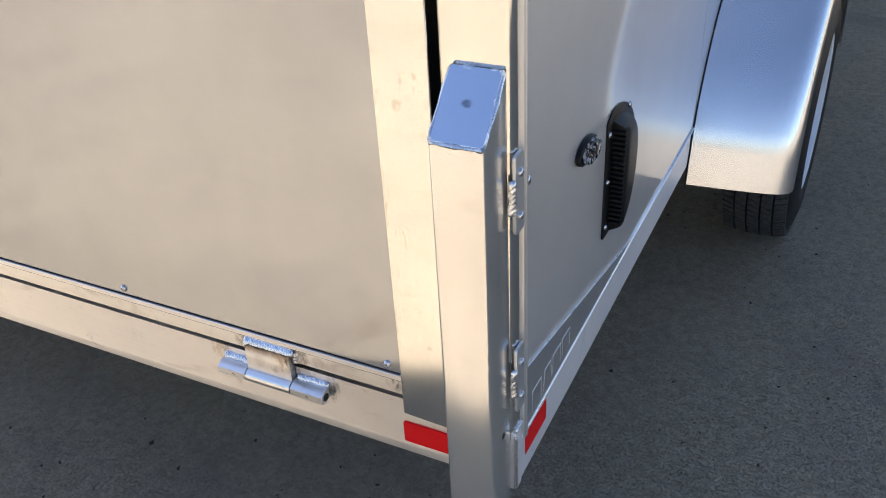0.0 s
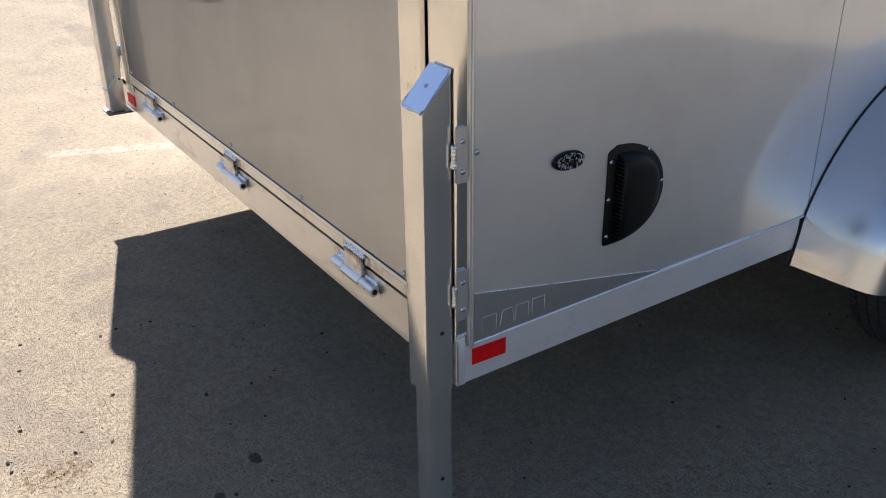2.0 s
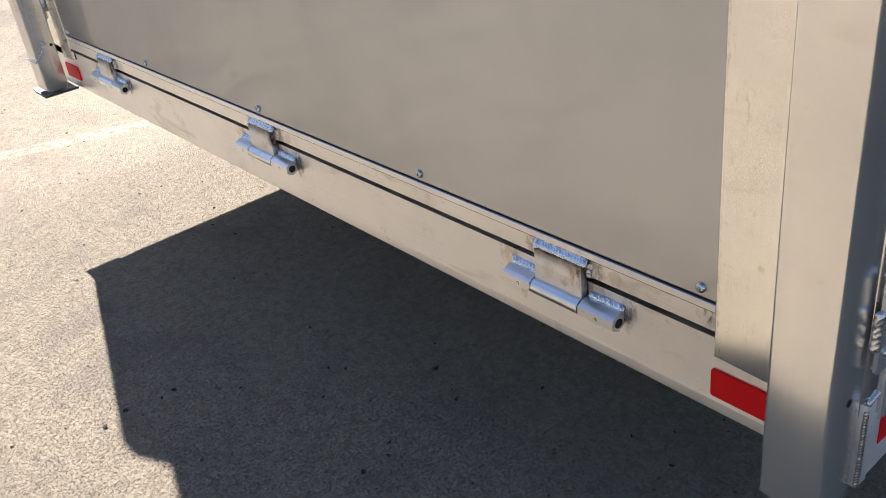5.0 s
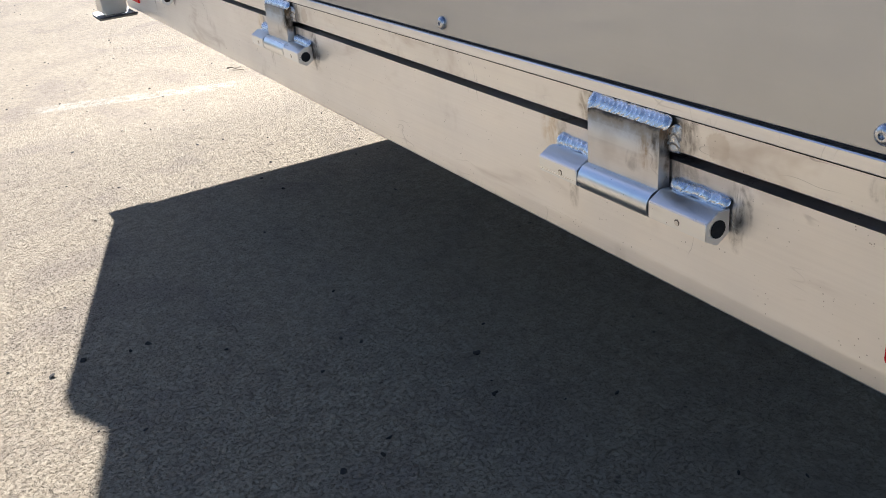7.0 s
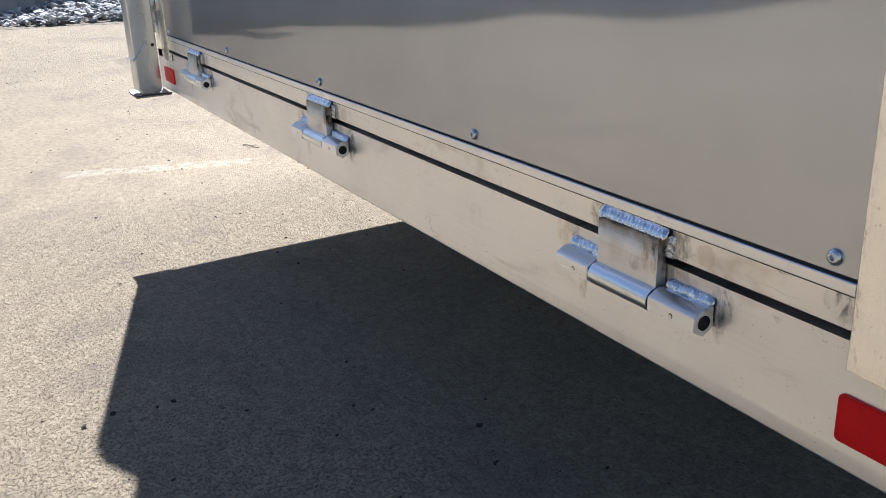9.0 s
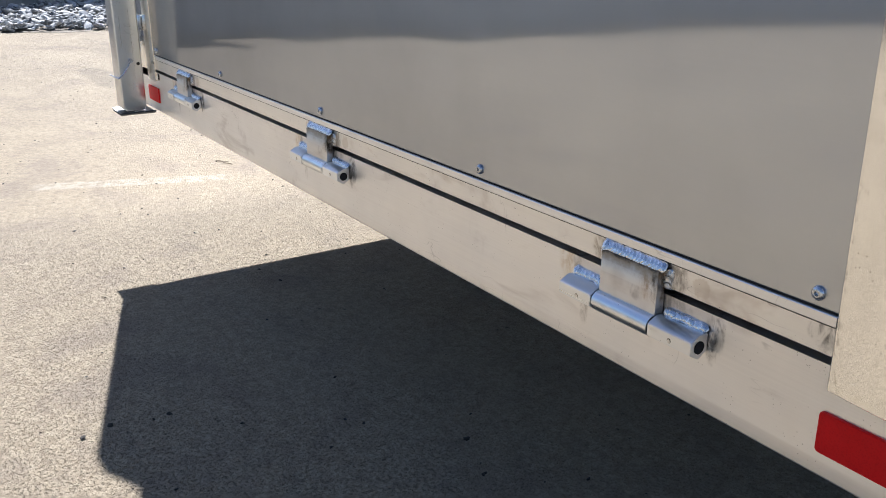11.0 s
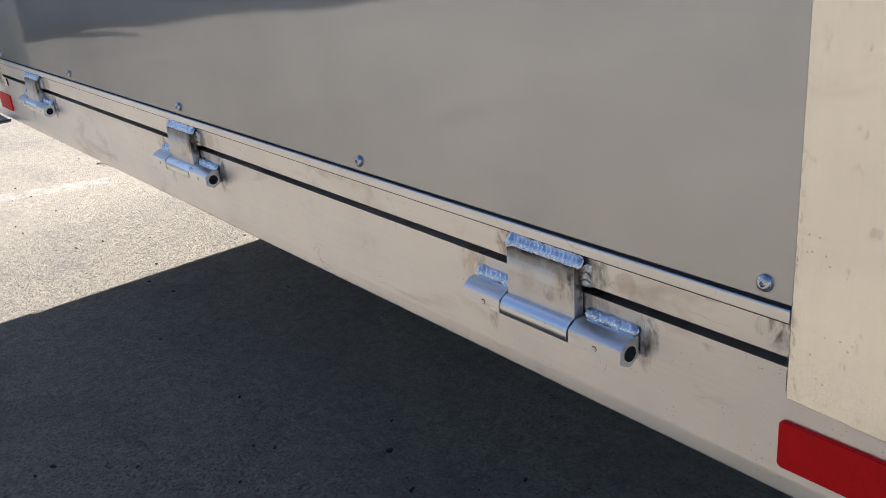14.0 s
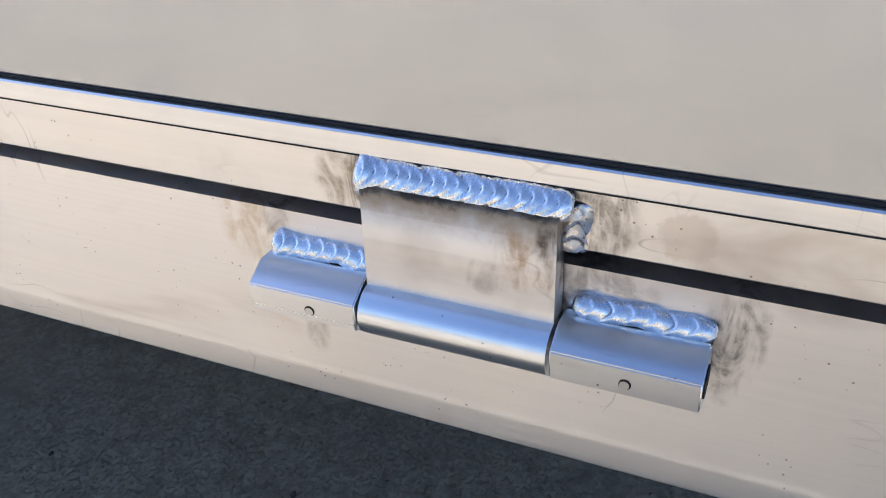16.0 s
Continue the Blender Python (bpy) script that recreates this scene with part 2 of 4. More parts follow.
def leaf_material():
    """Hinge leaf, browned under its upper weld."""
    n = metal("hinge_leaf_aluminium", (0.82, 0.78, 0.73), 0.40, "x", dirt=0.45, spots=0.7, tint=(0.40, 0.33, 0.25), metallic=0.9, spot_scale=200.0)
    c = n.bsdf.inputs["Base Color"].links[0].from_socket
    z = n.axes()[2]
    fray = n.math("MULTIPLY", n.noise(60.0, 6, 0.7), 0.018)
    c = n.mix(n.math("MULTIPLY", n.ramp(n.math("ADD", z, fray), 0.495, 0.513), 0.9), c, (0.34, 0.21, 0.10))
    c = n.mix(n.math("MULTIPLY", n.ramp(n.math("ADD", z, fray), 0.5110, 0.5155), 0.85), c, (0.05, 0.038, 0.027))
    # slightly paler band across the middle of the leaf
    c = n.mix(n.math("MULTIPLY", n.math("MULTIPLY", n.ramp(z, 0.4815, 0.4825), n.ramp(z, 0.4955, 0.4945)), 0.18), c, (0.95, 0.92, 0.86))
    for hx in HINGE_X:
        x = hx - ORIGIN.x
        c = soot_shade(n, c, (x + 0.032, 0, 0.487), (0.016, 0, 0.013), 0.8, (0.36, 0.23, 0.11))
        c = soot_shade(n, c, (x + 0.012, 0, 0.474), (0.008, 0, 0.007), 0.5, (0.30, 0.27, 0.25))
        c = soot_shade(n, c, (x + 0.039, 0, 0.492), (0.006, 0, 0.016), 1.0, (0.05, 0.04, 0.03))
    n.set("Base Color", c)
    return n.mat


def rail_material():
    """Ramp door's bottom rail, browned by the welding above each hinge leaf."""
    n = metal("mill_aluminium_rail", (0.91, 0.885, 0.85), 0.36, "x", dirt=0.6, spots=0.7, tint=(0.54, 0.47, 0.41), spot_scale=240.0)
    c = n.bsdf.inputs["Base Color"].links[0].from_socket
    for hx in HINGE_X:
        x = hx - ORIGIN.x
        c = soot_shade(n, c, (x - 0.048, 0, 0.500), (0.005, 0, 0.018), 1.0, (0.05, 0.04, 0.03))
        c = soot_shade(n, c, (x - 0.058, 0, 0.499), (0.011, 0, 0.014), 0.9, (0.24, 0.18, 0.10))
        c = soot_shade(n, c, (x + 0.054, 0, 0.501), (0.014, 0, 0.017), 0.9, (0.13, 0.11, 0.09))
        c = n.mix(n.math("MULTIPLY", n.near((x + 0.088, 0, 0.500), (0.011, 0, 0.010), 0.35), 0.35), c, (0.50, 0.42, 0.34))
    # dark grainy patch on the rail below the edge strip's end
    c = soot_shade(n, c, (1.010, 0, 0.506), (0.015, 0, 0.013), 0.9, (0.06, 0.055, 0.05))
    n.set("Base Color", c)
    return n.mat


def side_rail_material():
    """Bare upright with dark nicks along its inner edge and faint grey smudges."""
    n = metal("mill_aluminium_side_rail", (0.97, 0.95, 0.905), 0.115, "z", dirt=0.30, spots=0.45, grain_bump=0.00008, spot_scale=150.0)
    c = n.bsdf.inputs["Base Color"].links[0].from_socket
    ax = n.axes()
    off = n.math("SUBTRACT", n.math("ABSOLUTE", ax[0]), 1.0225)
    nick = n.ramp(n.noise(1.0, 5, 0.7, n.stretch(330, 330, 120)), 0.50, 0.58)
    run = n.ramp(n.noise(14.0, 3), 0.42, 0.60)
    edge = n.ramp(off, 0.0075, 0.001)
    low = n.ramp(ax[2], 0.62, 0.50, 0.35, 1.0)
    m = n.math("MULTIPLY", n.math("MULTIPLY", nick, run), n.math("MULTIPLY", edge, low))
    c = n.mix(n.math("MULTIPLY", m, 0.85), c, (0.10, 0.095, 0.09))
    smudge = n.ramp(n.noise(1.0, 4, 0.6, n.stretch(75, 75, 42, (0.5, 0.2, 0.1))), 0.60, 0.70)
    c = n.mix(n.math("MULTIPLY", smudge, 0.40), c, (0.45, 0.42, 0.37))
    n.set("Base Color", c)
    return n.mat


def bead_material(name, dirty):
    """Bright stacked weld metal with painted shade in the valleys and patchy smut."""
    n = Nodes(name, 0.27, 1.0)
    a = n.noise(420.0, 4)
    c = n.mix(n.ramp(a, 0.35, 0.7), (0.90, 0.92, 0.96), (0.72, 0.75, 0.80))
    # valley shade put into the colour from mesh pointiness
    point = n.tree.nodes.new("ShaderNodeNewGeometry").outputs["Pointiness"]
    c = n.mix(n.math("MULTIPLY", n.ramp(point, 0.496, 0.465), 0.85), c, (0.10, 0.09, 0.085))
    smut = n.math("MULTIPLY", n.ramp(n.noise(110.0, 6, 0.7), 0.52, 0.66), dirty)
    c = n.mix(smut, c, (0.07, 0.058, 0.045))
    c = n.mix(n.math("MULTIPLY", dirty, 0.45), c, (0.30, 0.28, 0.26))
    n.set("Base Color", c)
    n.set("Roughness", n.ramp(a, 0.3, 0.7, 0.2, 0.36 + 0.2 * dirty))
    n.bump(a, 0.00006)
    return n.mat


def tape_material():
    n = Nodes("red_reflective_tape", 0.4)
    cell = n.cells(420.0, vec=n.stretch(1, 1, 1))
    c = n.mix(n.ramp(n.noise(26.0, 4), 0.3, 0.7), (0.74, 0.010, 0.012), (0.64, 0.008, 0.010))
    n.set("Base Color", n.mix(n.math("MULTIPLY", n.ramp(cell, 0.2, 0.5), 0.25), c, (0.90, 0.02, 0.015)))
    n.set("Specular IOR Level", 0.12)
    n.bump(cell, 0.0001)
    return n.mat


def lens_material():
    n = Nodes("clear_lens", 0.06)
    n.set("Base Color", (0.97, 0.98, 1.0)), n.set("Transmission Weight", 1.0), n.set("IOR", 1.2)
    n.bump(n.cells(120.0), 0.0008)
    return n.mat


def facet_material():
    n = Nodes("painted_glint_facets", 0.14, 0.12)
    # glints painted as white cells on near-black, hardly metallic
    n.set("Base Color", n.mix(n.ramp(n.cells(1.0, out="Color", vec=n.stretch(300, 300, 150)), 0.52, 0.60), (0.035, 0.035, 0.04), (0.95, 0.95, 0.97)))
    n.bump(n.cells(210.0), 0.012)
    return n.mat


FACET, SIDE_RAIL = facet_material(), side_rail_material()
LEAF = leaf_material()
BEAM, RAIL, TAPE, LENS = beam_material(), rail_material(), tape_material(), lens_material()
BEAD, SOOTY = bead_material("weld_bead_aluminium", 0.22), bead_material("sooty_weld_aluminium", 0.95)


def ground_material():
    """Old sun-bleached asphalt: pale worn aggregate over darker binder."""
    n = Nodes("weathered_asphalt", 0.9, 0.0, 0.2)
    chips = n.cells(190.0, out="Color")
    chip_d = n.cells(190.0)
    tone = n.axes(chips)[0]
    small = n.noise(420.0, 3, 0.6)
    mid = n.noise(28.0, 5, 0.65)
    broad = n.noise(0.9, 5, 0.6)
    patch = n.noise(3.4, 5, 0.65, warp=0.5)
    # worn pits between the flush, pale stones
    pit = n.ramp(n.noise(175.0, 6, 0.75, warp=0.6), 0.49, 0.34)
    c = n.mix(n.ramp(tone, 0.1, 0.9), (0.296, 0.238, 0.164), (0.388, 0.322, 0.230))
    c = n.mix(n.math("MULTIPLY", n.ramp(small, 0.45, 0.8), 0.40), c, (0.432, 0.362, 0.260))
    c = n.mix(n.math("MULTIPLY", n.ramp(mid, 0.48, 0.74), 0.50), c, (0.178, 0.141, 0.108))
    c = n.mix(n.math("MULTIPLY", n.ramp(patch, 0.46, 0.68), 0.55), c, (0.216, 0.174, 0.142))
    c = n.mix(n.math("MULTIPLY", n.ramp(broad, 0.42, 0.68), 0.45), c, (0.428, 0.352, 0.245))
    mottle = n.noise(46.0, 3, 0.5, warp=0.4)
    c = n.mix(n.math("MULTIPLY", n.ramp(mottle, 0.42, 0.66), 0.34), c, (0.186, 0.148, 0.106))
    streak = n.noise(1.0, 5, 0.6, n.stretch(1.1, 4.5, 1.0))
    c = n.mix(n.math("MULTIPLY", n.ramp(streak, 0.60, 0.74), 0.35), c, (0.15, 0.128, 0.10))
    c = n.mix(n.math("MULTIPLY", pit, n.ramp(mid, 0.35, 0.65, 0.06, 0.24)), c, (0.102, 0.082, 0.058))
    # dark grit and tar specks
    speck = n.math("MULTIPLY", n.ramp(n.cells(26.0), 0.13, 0.07), n.ramp(n.noise(4.0, 2), 0.53, 0.60))
    c = n.mix(n.math("MULTIPLY", n.math("MULTIPLY", speck, n.ramp(small, 0.3, 0.6)), 0.7), c, (0.03, 0.025, 0.021))
    # round oil spots and a rusty patch
    for x, y, rx, ry, k, col in ((-0.465, -0.279, 0.022, 0.014, 0.8, (0.02, 0.02, 0.02)), (-0.38, -0.40, 0.016, 0.012, 0.7, (0.02, 0.02, 0.02)),
                                 (-3.6, 0.9, 0.25, 0.06, 0.3, (0.10, 0.09, 0.075)),
                                 (-5.6, 0.55, 0.5, 0.10, 0.28, (0.10, 0.09, 0.075)), (-6.9, 0.9, 0.4, 0.12, 0.25, (0.11, 0.095, 0.08))):
        c = n.mix(n.math("MULTIPLY", n.near((x, y, 0), (rx, ry, 0), 0.4), k), c, col)
    grain = n.math("MULTIPLY", n.ramp(n.noise(60.0, 5, 0.7), 0.44, 0.60), n.near((-0.670, -0.690, 0), (0.050, 0.075, 0), 0.9))
    c = n.mix(n.math("MULTIPLY", grain, 0.85), c, (0.14, 0.078, 0.03))
    # faded paint line
    ax = n.axes()
    across = n.math("ADD", n.math("MULTIPLY", n.math("ADD", ax[0], 2.97), 0.94), n.math("MULTIPLY", n.math("SUBTRACT", ax[1], 0.07), -0.345))
    along = n.math("ADD", n.math("MULTIPLY", n.math("ADD", ax[0], 2.97), 0.345), n.math("MULTIPLY", n.math("SUBTRACT", ax[1], 0.07), 0.94))
    line = n.math("MULTIPLY", n.ramp(n.math("ABSOLUTE", across), 0.052, 0.036), n.ramp(n.math("ABSOLUTE", along), 0.36, 0.30))
    line = n.math("MULTIPLY", line, n.ramp(mid, 0.65, 0.40))
    c = n.mix(n.math("MULTIPLY", line, 0.5), c, (0.47, 0.43, 0.35))
    n.set("Base Color", c)
    h = n.math("ADD", n.math("MULTIPLY", n.math("SUBTRACT", 1.0, chip_d), 0.16), n.math("MULTIPLY", small, 0.35))
    h = n.math("SUBTRACT", n.math("ADD", h, n.math("MULTIPLY", mid, 0.5)), n.math("MULTIPLY", pit, 0.7))
    n.bump(h, 0.0036, 1.0)
    return n.mat


GROUND = ground_material()


def stone_material():
    n = Nodes("crushed_slate", 0.75)
    pick = n.tree.nodes.new("ShaderNodeNewGeometry").outputs["Random Per Island"]
    c = n.mix(n.ramp(pick, 0.1, 0.95, smooth=False), (0.10, 0.11, 0.12), (0.62, 0.63, 0.64))
    n.set("Base Color", n.mix(n.math("MULTIPLY", n.ramp(n.noise(40.0, 4), 0.4, 0.7), 0.4), c, (0.18, 0.17, 0.15)))
    n.bump(n.noise(60.0, 4), 0.003)
    return n.mat


def block_material(name, a, b):
    n = Nodes(name, 0.9, 0.0, 0.2)
    pick = n.tree.nodes.new("ShaderNodeObjectInfo").outputs["Random"]
    c = n.mix(pick, a, b)
    c = n.mix(n.math("MULTIPLY", n.ramp(n.noise(3.5, 5), 0.45, 0.75), 0.5), c, tuple(v * 0.6 for v in a))
    n.set("Base Color", n.mix(n.math("MULTIPLY", n.ramp(n.noise(90.0, 3), 0.4, 0.7), 0.25), c, tuple(v * 0.7 for v in a)))
    n.bump(n.noise(70.0, 4), 0.004)
    return n.mat


STONE = stone_material()
BLOCK_GREY = block_material("grey_concrete_block", (0.34, 0.34, 0.33), (0.27, 0.27, 0.27))
BLOCK_PALE = block_material("pale_concrete_block", (0.52, 0.52, 0.52), (0.44, 0.44, 0.45))
BLOCK_TAN = block_material("tan_concrete_block", (0.36, 0.34, 0.26), (0.29, 0.28, 0.22))
MORTAR = plain("mortar", (0.20, 0.20, 0.19), 0.95, 0.0, 0.3, 30.0)
SOIL = plain("dry_soil", (0.20, 0.16, 0.11), 0.95, 0.0, 0.5, 9.0, 0.004)

# ---- mesh helpers ----
base_of = {}


def thing(name, where, label, category, group="", kind=""):
    ob = new(name)
    ob.location = where
    ob.empty_display_size = 0.1
    base_of[ob.name] = Vector(where)
    return tagged(ob, label, category, group, kind)


def part(name, bm, material, parent, label="", smooth=40):
    """Links a bmesh, in world metres, as one mesh under a thing or a part."""
    root = base_of[parent.name]
    bmesh.ops.recalc_face_normals(bm, faces=bm.faces)
    bmesh.ops.translate(bm, verts=bm.verts, vec=-root)
    me = bpy.data.meshes.new(name)
    bm.to_mesh(me)
    bm.free()
    me.materials.append(material)
    if smooth:
        for p in me.polygons:
            p.use_smooth = True
        me.set_sharp_from_angle(angle=radians(smooth))
    ob = new(name, me)
    ob.parent = parent
    base_of[ob.name] = root
    return tagged(ob, label)


def box(bm, x0, x1, y0, y1, z0, z1, bevel=0.0, segments=2):
    r = bmesh.ops.create_cube(bm, size=1.0, matrix=Matrix.Translation(((x0 + x1) / 2, (y0 + y1) / 2, (z0 + z1) / 2)) @ Matrix.Diagonal((abs(x1 - x0), abs(y1 - y0), abs(z1 - z0), 1)))
    if bevel:
        edges = {e for v in r["verts"] for e in v.link_edges}
        bmesh.ops.bevel(bm, geom=list(edges), offset=bevel, segments=segments, affect="EDGES", profile=0.5)
    return bm


def extrude(bm, outline, axis, a, b):
    """A closed outline pushed along an axis. x: outline is (y, z); y: (x, z); z: (x, y)."""
    def at(p, v):
        return {"x": (v, p[0], p[1]), "y": (p[0], v, p[1]), "z": (p[0], p[1], v)}[axis]
    lo = [bm.verts.new(at(p, a)) for p in outline]
    hi = [bm.verts.new(at(p, b)) for p in outline]
    k = len(outline)
    for i in range(k):
        bm.faces.new((lo[i], lo[(i + 1) % k], hi[(i + 1) % k], hi[i]))
    bm.faces.new(lo[::-1]), bm.faces.new(hi)
    return bm


def rod(bm, a, b, r, seg=16, r2=None):
    a, b = Vector(a), Vector(b)
    m = Matrix.Translation((a + b) / 2) @ (b - a).to_track_quat("Z", "Y").to_matrix().to_4x4()
    bmesh.ops.create_cone(bm, cap_ends=True, segments=seg, radius1=r, radius2=r if r2 is None else r2, depth=(b - a).length, matrix=m)
    return bm


def ball(bm, c, rx, ry, rz, u=12, v=8, turn=None):
    m = Matrix.Translation(c) @ (turn or Matrix()) @ Matrix.Diagonal((rx, ry, rz, 1))
    return bmesh.ops.create_uvsphere(bm, u_segments=u, v_segments=v, radius=1.0, matrix=m)["verts"]


def rounded(x0, x1, y0, y1, r, seg=5):
    pts = []
    for cx, cy, a0 in ((x1 - r, y1 - r, 0), (x0 + r, y1 - r, 90), (x0 + r, y0 + r, 180), (x1 - r, y0 + r, 270)):
        for i in range(seg + 1):
            a = radians(a0 + 90 * i / seg)
            pts.append((cx + r * math.cos(a), cy + r * math.sin(a)))
    return pts


def sheet(bm, rows):
    """Joins rows of points, all of one length, into a strip of quads."""
    made = [[bm.verts.new(p) for p in row] for row in rows]
    for r0, r1 in zip(made, made[1:]):
        for i in range(len(r0) - 1):
            bm.faces.new((r0[i], r0[i + 1], r1[i + 1], r1[i]))
    return made


def pan_screw(parent, at, normal, r=0.008, material=None, label=""):
    """A pan-head screw with a star recess."""
    turn = Vector(normal).to_track_quat("Z", "Y").to_matrix().to_4x4()
    m = Matrix.Translation(at) @ turn
    bm = bmesh.new()
    prof = ((r * 1.0, 0.0), (r, r * 0.18), (r * 0.9, r * 0.42), (r * 0.68, r * 0.58), (r * 0.42, r * 0.66), (r * 0.34, r * 0.64))
    seg, rows = 18, []
    for rr, h in prof:
        rows.append([m @ Vector((rr * math.cos(2 * math.pi * i / seg), rr * math.sin(2 * math.pi * i / seg), h)) for i in range(seg)])
    star = [m @ Vector((r * (0.34 if i % 3 else 0.2) * math.cos(2 * math.pi * i / seg), r * (0.34 if i % 3 else 0.2) * math.sin(2 * math.pi * i / seg), r * 0.3)) for i in range(seg)]
    rows.append(star)
    made = [[bm.verts.new(p) for p in row] for row in rows]
    for a, b in zip(made, made[1:]):
        for i in range(seg):
            bm.faces.new((a[i], a[(i + 1) % seg], b[(i + 1) % seg], b[i]))
    bm.faces.new(made[-1])
    return part("screw", bm, material or ZINC, parent, label)


def weld(name, parent, a, b, r, count, out, label="silvery stacked weld bead", lag=1.0, rise=0.17, crown=0.76, material=None, uneven=0.08, puddle=0.3):
    """A weld bead from a to b: a low ridge with feathered toes and crescent ripples, thicker at its start."""
    rng = random.Random(int(1000 * (a[0] + 7 * a[1] + 3 * a[2])))
    a, b, out = Vector(a), Vector(b), Vector(out).normalized()
    d = (b - a).normalized()
    up = out.cross(d).normalized()
    length = (b - a).length + 2 * r * 0.8
    steps, ring = count * 12, 21
    wob = [(rng.uniform(1 - uneven, 1 + uneven), rng.uniform(-uneven, uneven), rng.uniform(1 - uneven, 1 + 1.5 * uneven)) for _ in range(count + 8)]
    bm = bmesh.new()
    rows = []
    for i in range(steps + 1):
        f = i / steps
        s = f * length - r * 0.8
        end = min(f, 1 - f) * length / r
        taper = math.sqrt(max(0.0, 1 - (1 - min(1.0, end)) ** 2))
        row = []
        for k in range(ring):
            t = math.pi * (k / (ring - 1)) - math.pi / 2
            ph = f * count + lag * math.sin(t) ** 2
            w0, w1 = wob[int(ph)], wob[int(ph) + 1]
            g = ph - int(ph)
            width = w0[0] * (1 - g) + w1[0] * g
            shift = w0[1] * (1 - g) + w1[1] * g
            saw = (1 - g) ** 1.4 if g > 0.16 else g / 0.16 * 0.78
            body = max(0.0, math.cos(t)) ** 1.25
            start = 1.0 + puddle * max(0.0, 1 - f * count / 2.2)
            high = crown * (w0[2] * (1 - g) + w1[2] * g) * body + rise * saw * min(1.0, 1.3 * body)
            row.append(a + d * s + up * r * (math.sin(t) * width * start + shift) * (0.25 + 0.75 * taper) + out * r * (high * start * taper - 0.08))
        rows.append(row)
    sheet(bm, rows)
    return part(name, bm, material or BEAD, parent, label, smooth=70)


# ---- the setting ----
def ground():
    bm = bmesh.new()
    xs = [-900, -60, -20, -9, -4, -1, 2, 6, 20, 60, 900]
    rows = [[(x, y, 0.0) for x in xs] for y in (-900, -60, -20, -6, -2, 0, 3, 10, 30, 90, 900)]
    sheet(bm, rows)
    me = bpy.data.meshes.new("ground")
    bm.to_mesh(me), bm.free()
    me.materials.append(GROUND)
    tagged(new("ground", me), "sun-bleached old asphalt lot, pale aggregate and dark specks", "ground", kind="structure")


ground()

# ---- the trailer ----
W, ROOF, LENGTH = 2.39, 2.66, 5.2
BOTTOM, GAP0, GAP1 = 0.3735, 0.4795, 0.4865
trailer = thing("cargo_trailer", ORIGIN, "bare aluminium enclosed cargo trailer parked on the asphalt", "trailer")


def group_of(name, label=""):
    """A part that only holds its pieces together."""
    ob = new(name)
    ob.parent = trailer
    base_of[ob.name] = ORIGIN
    ob.empty_display_size = 0.05
    return tagged(ob, label)


def body():
    bm = bmesh.new()
    box(bm, -W + 0.012, -0.012, 0.055, LENGTH, BOTTOM + 0.02, ROOF)
    part("body_shell", bm, SHELL, trailer, "dark closed inner shell and floor of the trailer", smooth=0)
    bm = bmesh.new()
    box(bm, -W - 0.01, 0.01, -0.004, LENGTH + 0.02, ROOF, ROOF + 0.045, 0.012)
    part("roof", bm, MILL_X, trailer, "aluminium roof cap")
    # far side wall
    bm = bmesh.new()
    box(bm, -W, -W + 0.010, 0.04, LENGTH, BOTTOM, ROOF)
    part("side_wall", bm, SIDE, trailer, "smooth metallic side sheet", smooth=0)
    # corner uprights: hollow extrusions with a rounded outer edge
    for s in (0, 1):
        bm = bmesh.new()
        out = rounded(-0.0905, -0.0006, 0.0, 0.034, 0.009, 6)
        if s:
            out = [(-W - x, y) for x, y in out][::-1]
        extrude(bm, out, "z", 0.4600, ROOF)
        part("corner_post", bm, MILL_Z, trailer, "bare aluminium corner upright")
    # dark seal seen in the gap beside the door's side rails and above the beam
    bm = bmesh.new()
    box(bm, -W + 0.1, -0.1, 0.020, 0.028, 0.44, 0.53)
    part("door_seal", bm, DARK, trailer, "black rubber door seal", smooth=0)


body()


def rear_beam():
    prof = [(0.045, GAP0), (0.0, GAP0), (-0.0, GAP0 - 0.0015), (0.0, 0.394), (-0.0005, 0.391), (-0.0007, 0.388), (-0.0007, 0.3755), (0.0008, BOTTOM), (0.045, BOTTOM)]
    bm = bmesh.new()
    extrude(bm, prof, "x", -W + 0.002, -0.0205)
    part("rear_beam", bm, BEAM, trailer, "scuffed bare aluminium rear beam with scorched weld marks", smooth=30)
    for x0, x1 in ((-0.179, -0.080), (-2.325, -2.226)):
        bm = bmesh.new()
        extrude(bm, rounded(x0, x1, 0.3975, 0.4370, 0.004, 4), "y", -0.0034, -0.0001)
        bmesh.ops.bevel(bm, geom=[e for e in bm.edges if abs(e.verts[0].co.y - e.verts[1].co.y) < 1e-6 and e.verts[0].co.y < -0.001], offset=0.0007, segments=2, affect="EDGES")
        part("reflector_tape", bm, TAPE, trailer, "red reflective tape strip")


rear_beam()


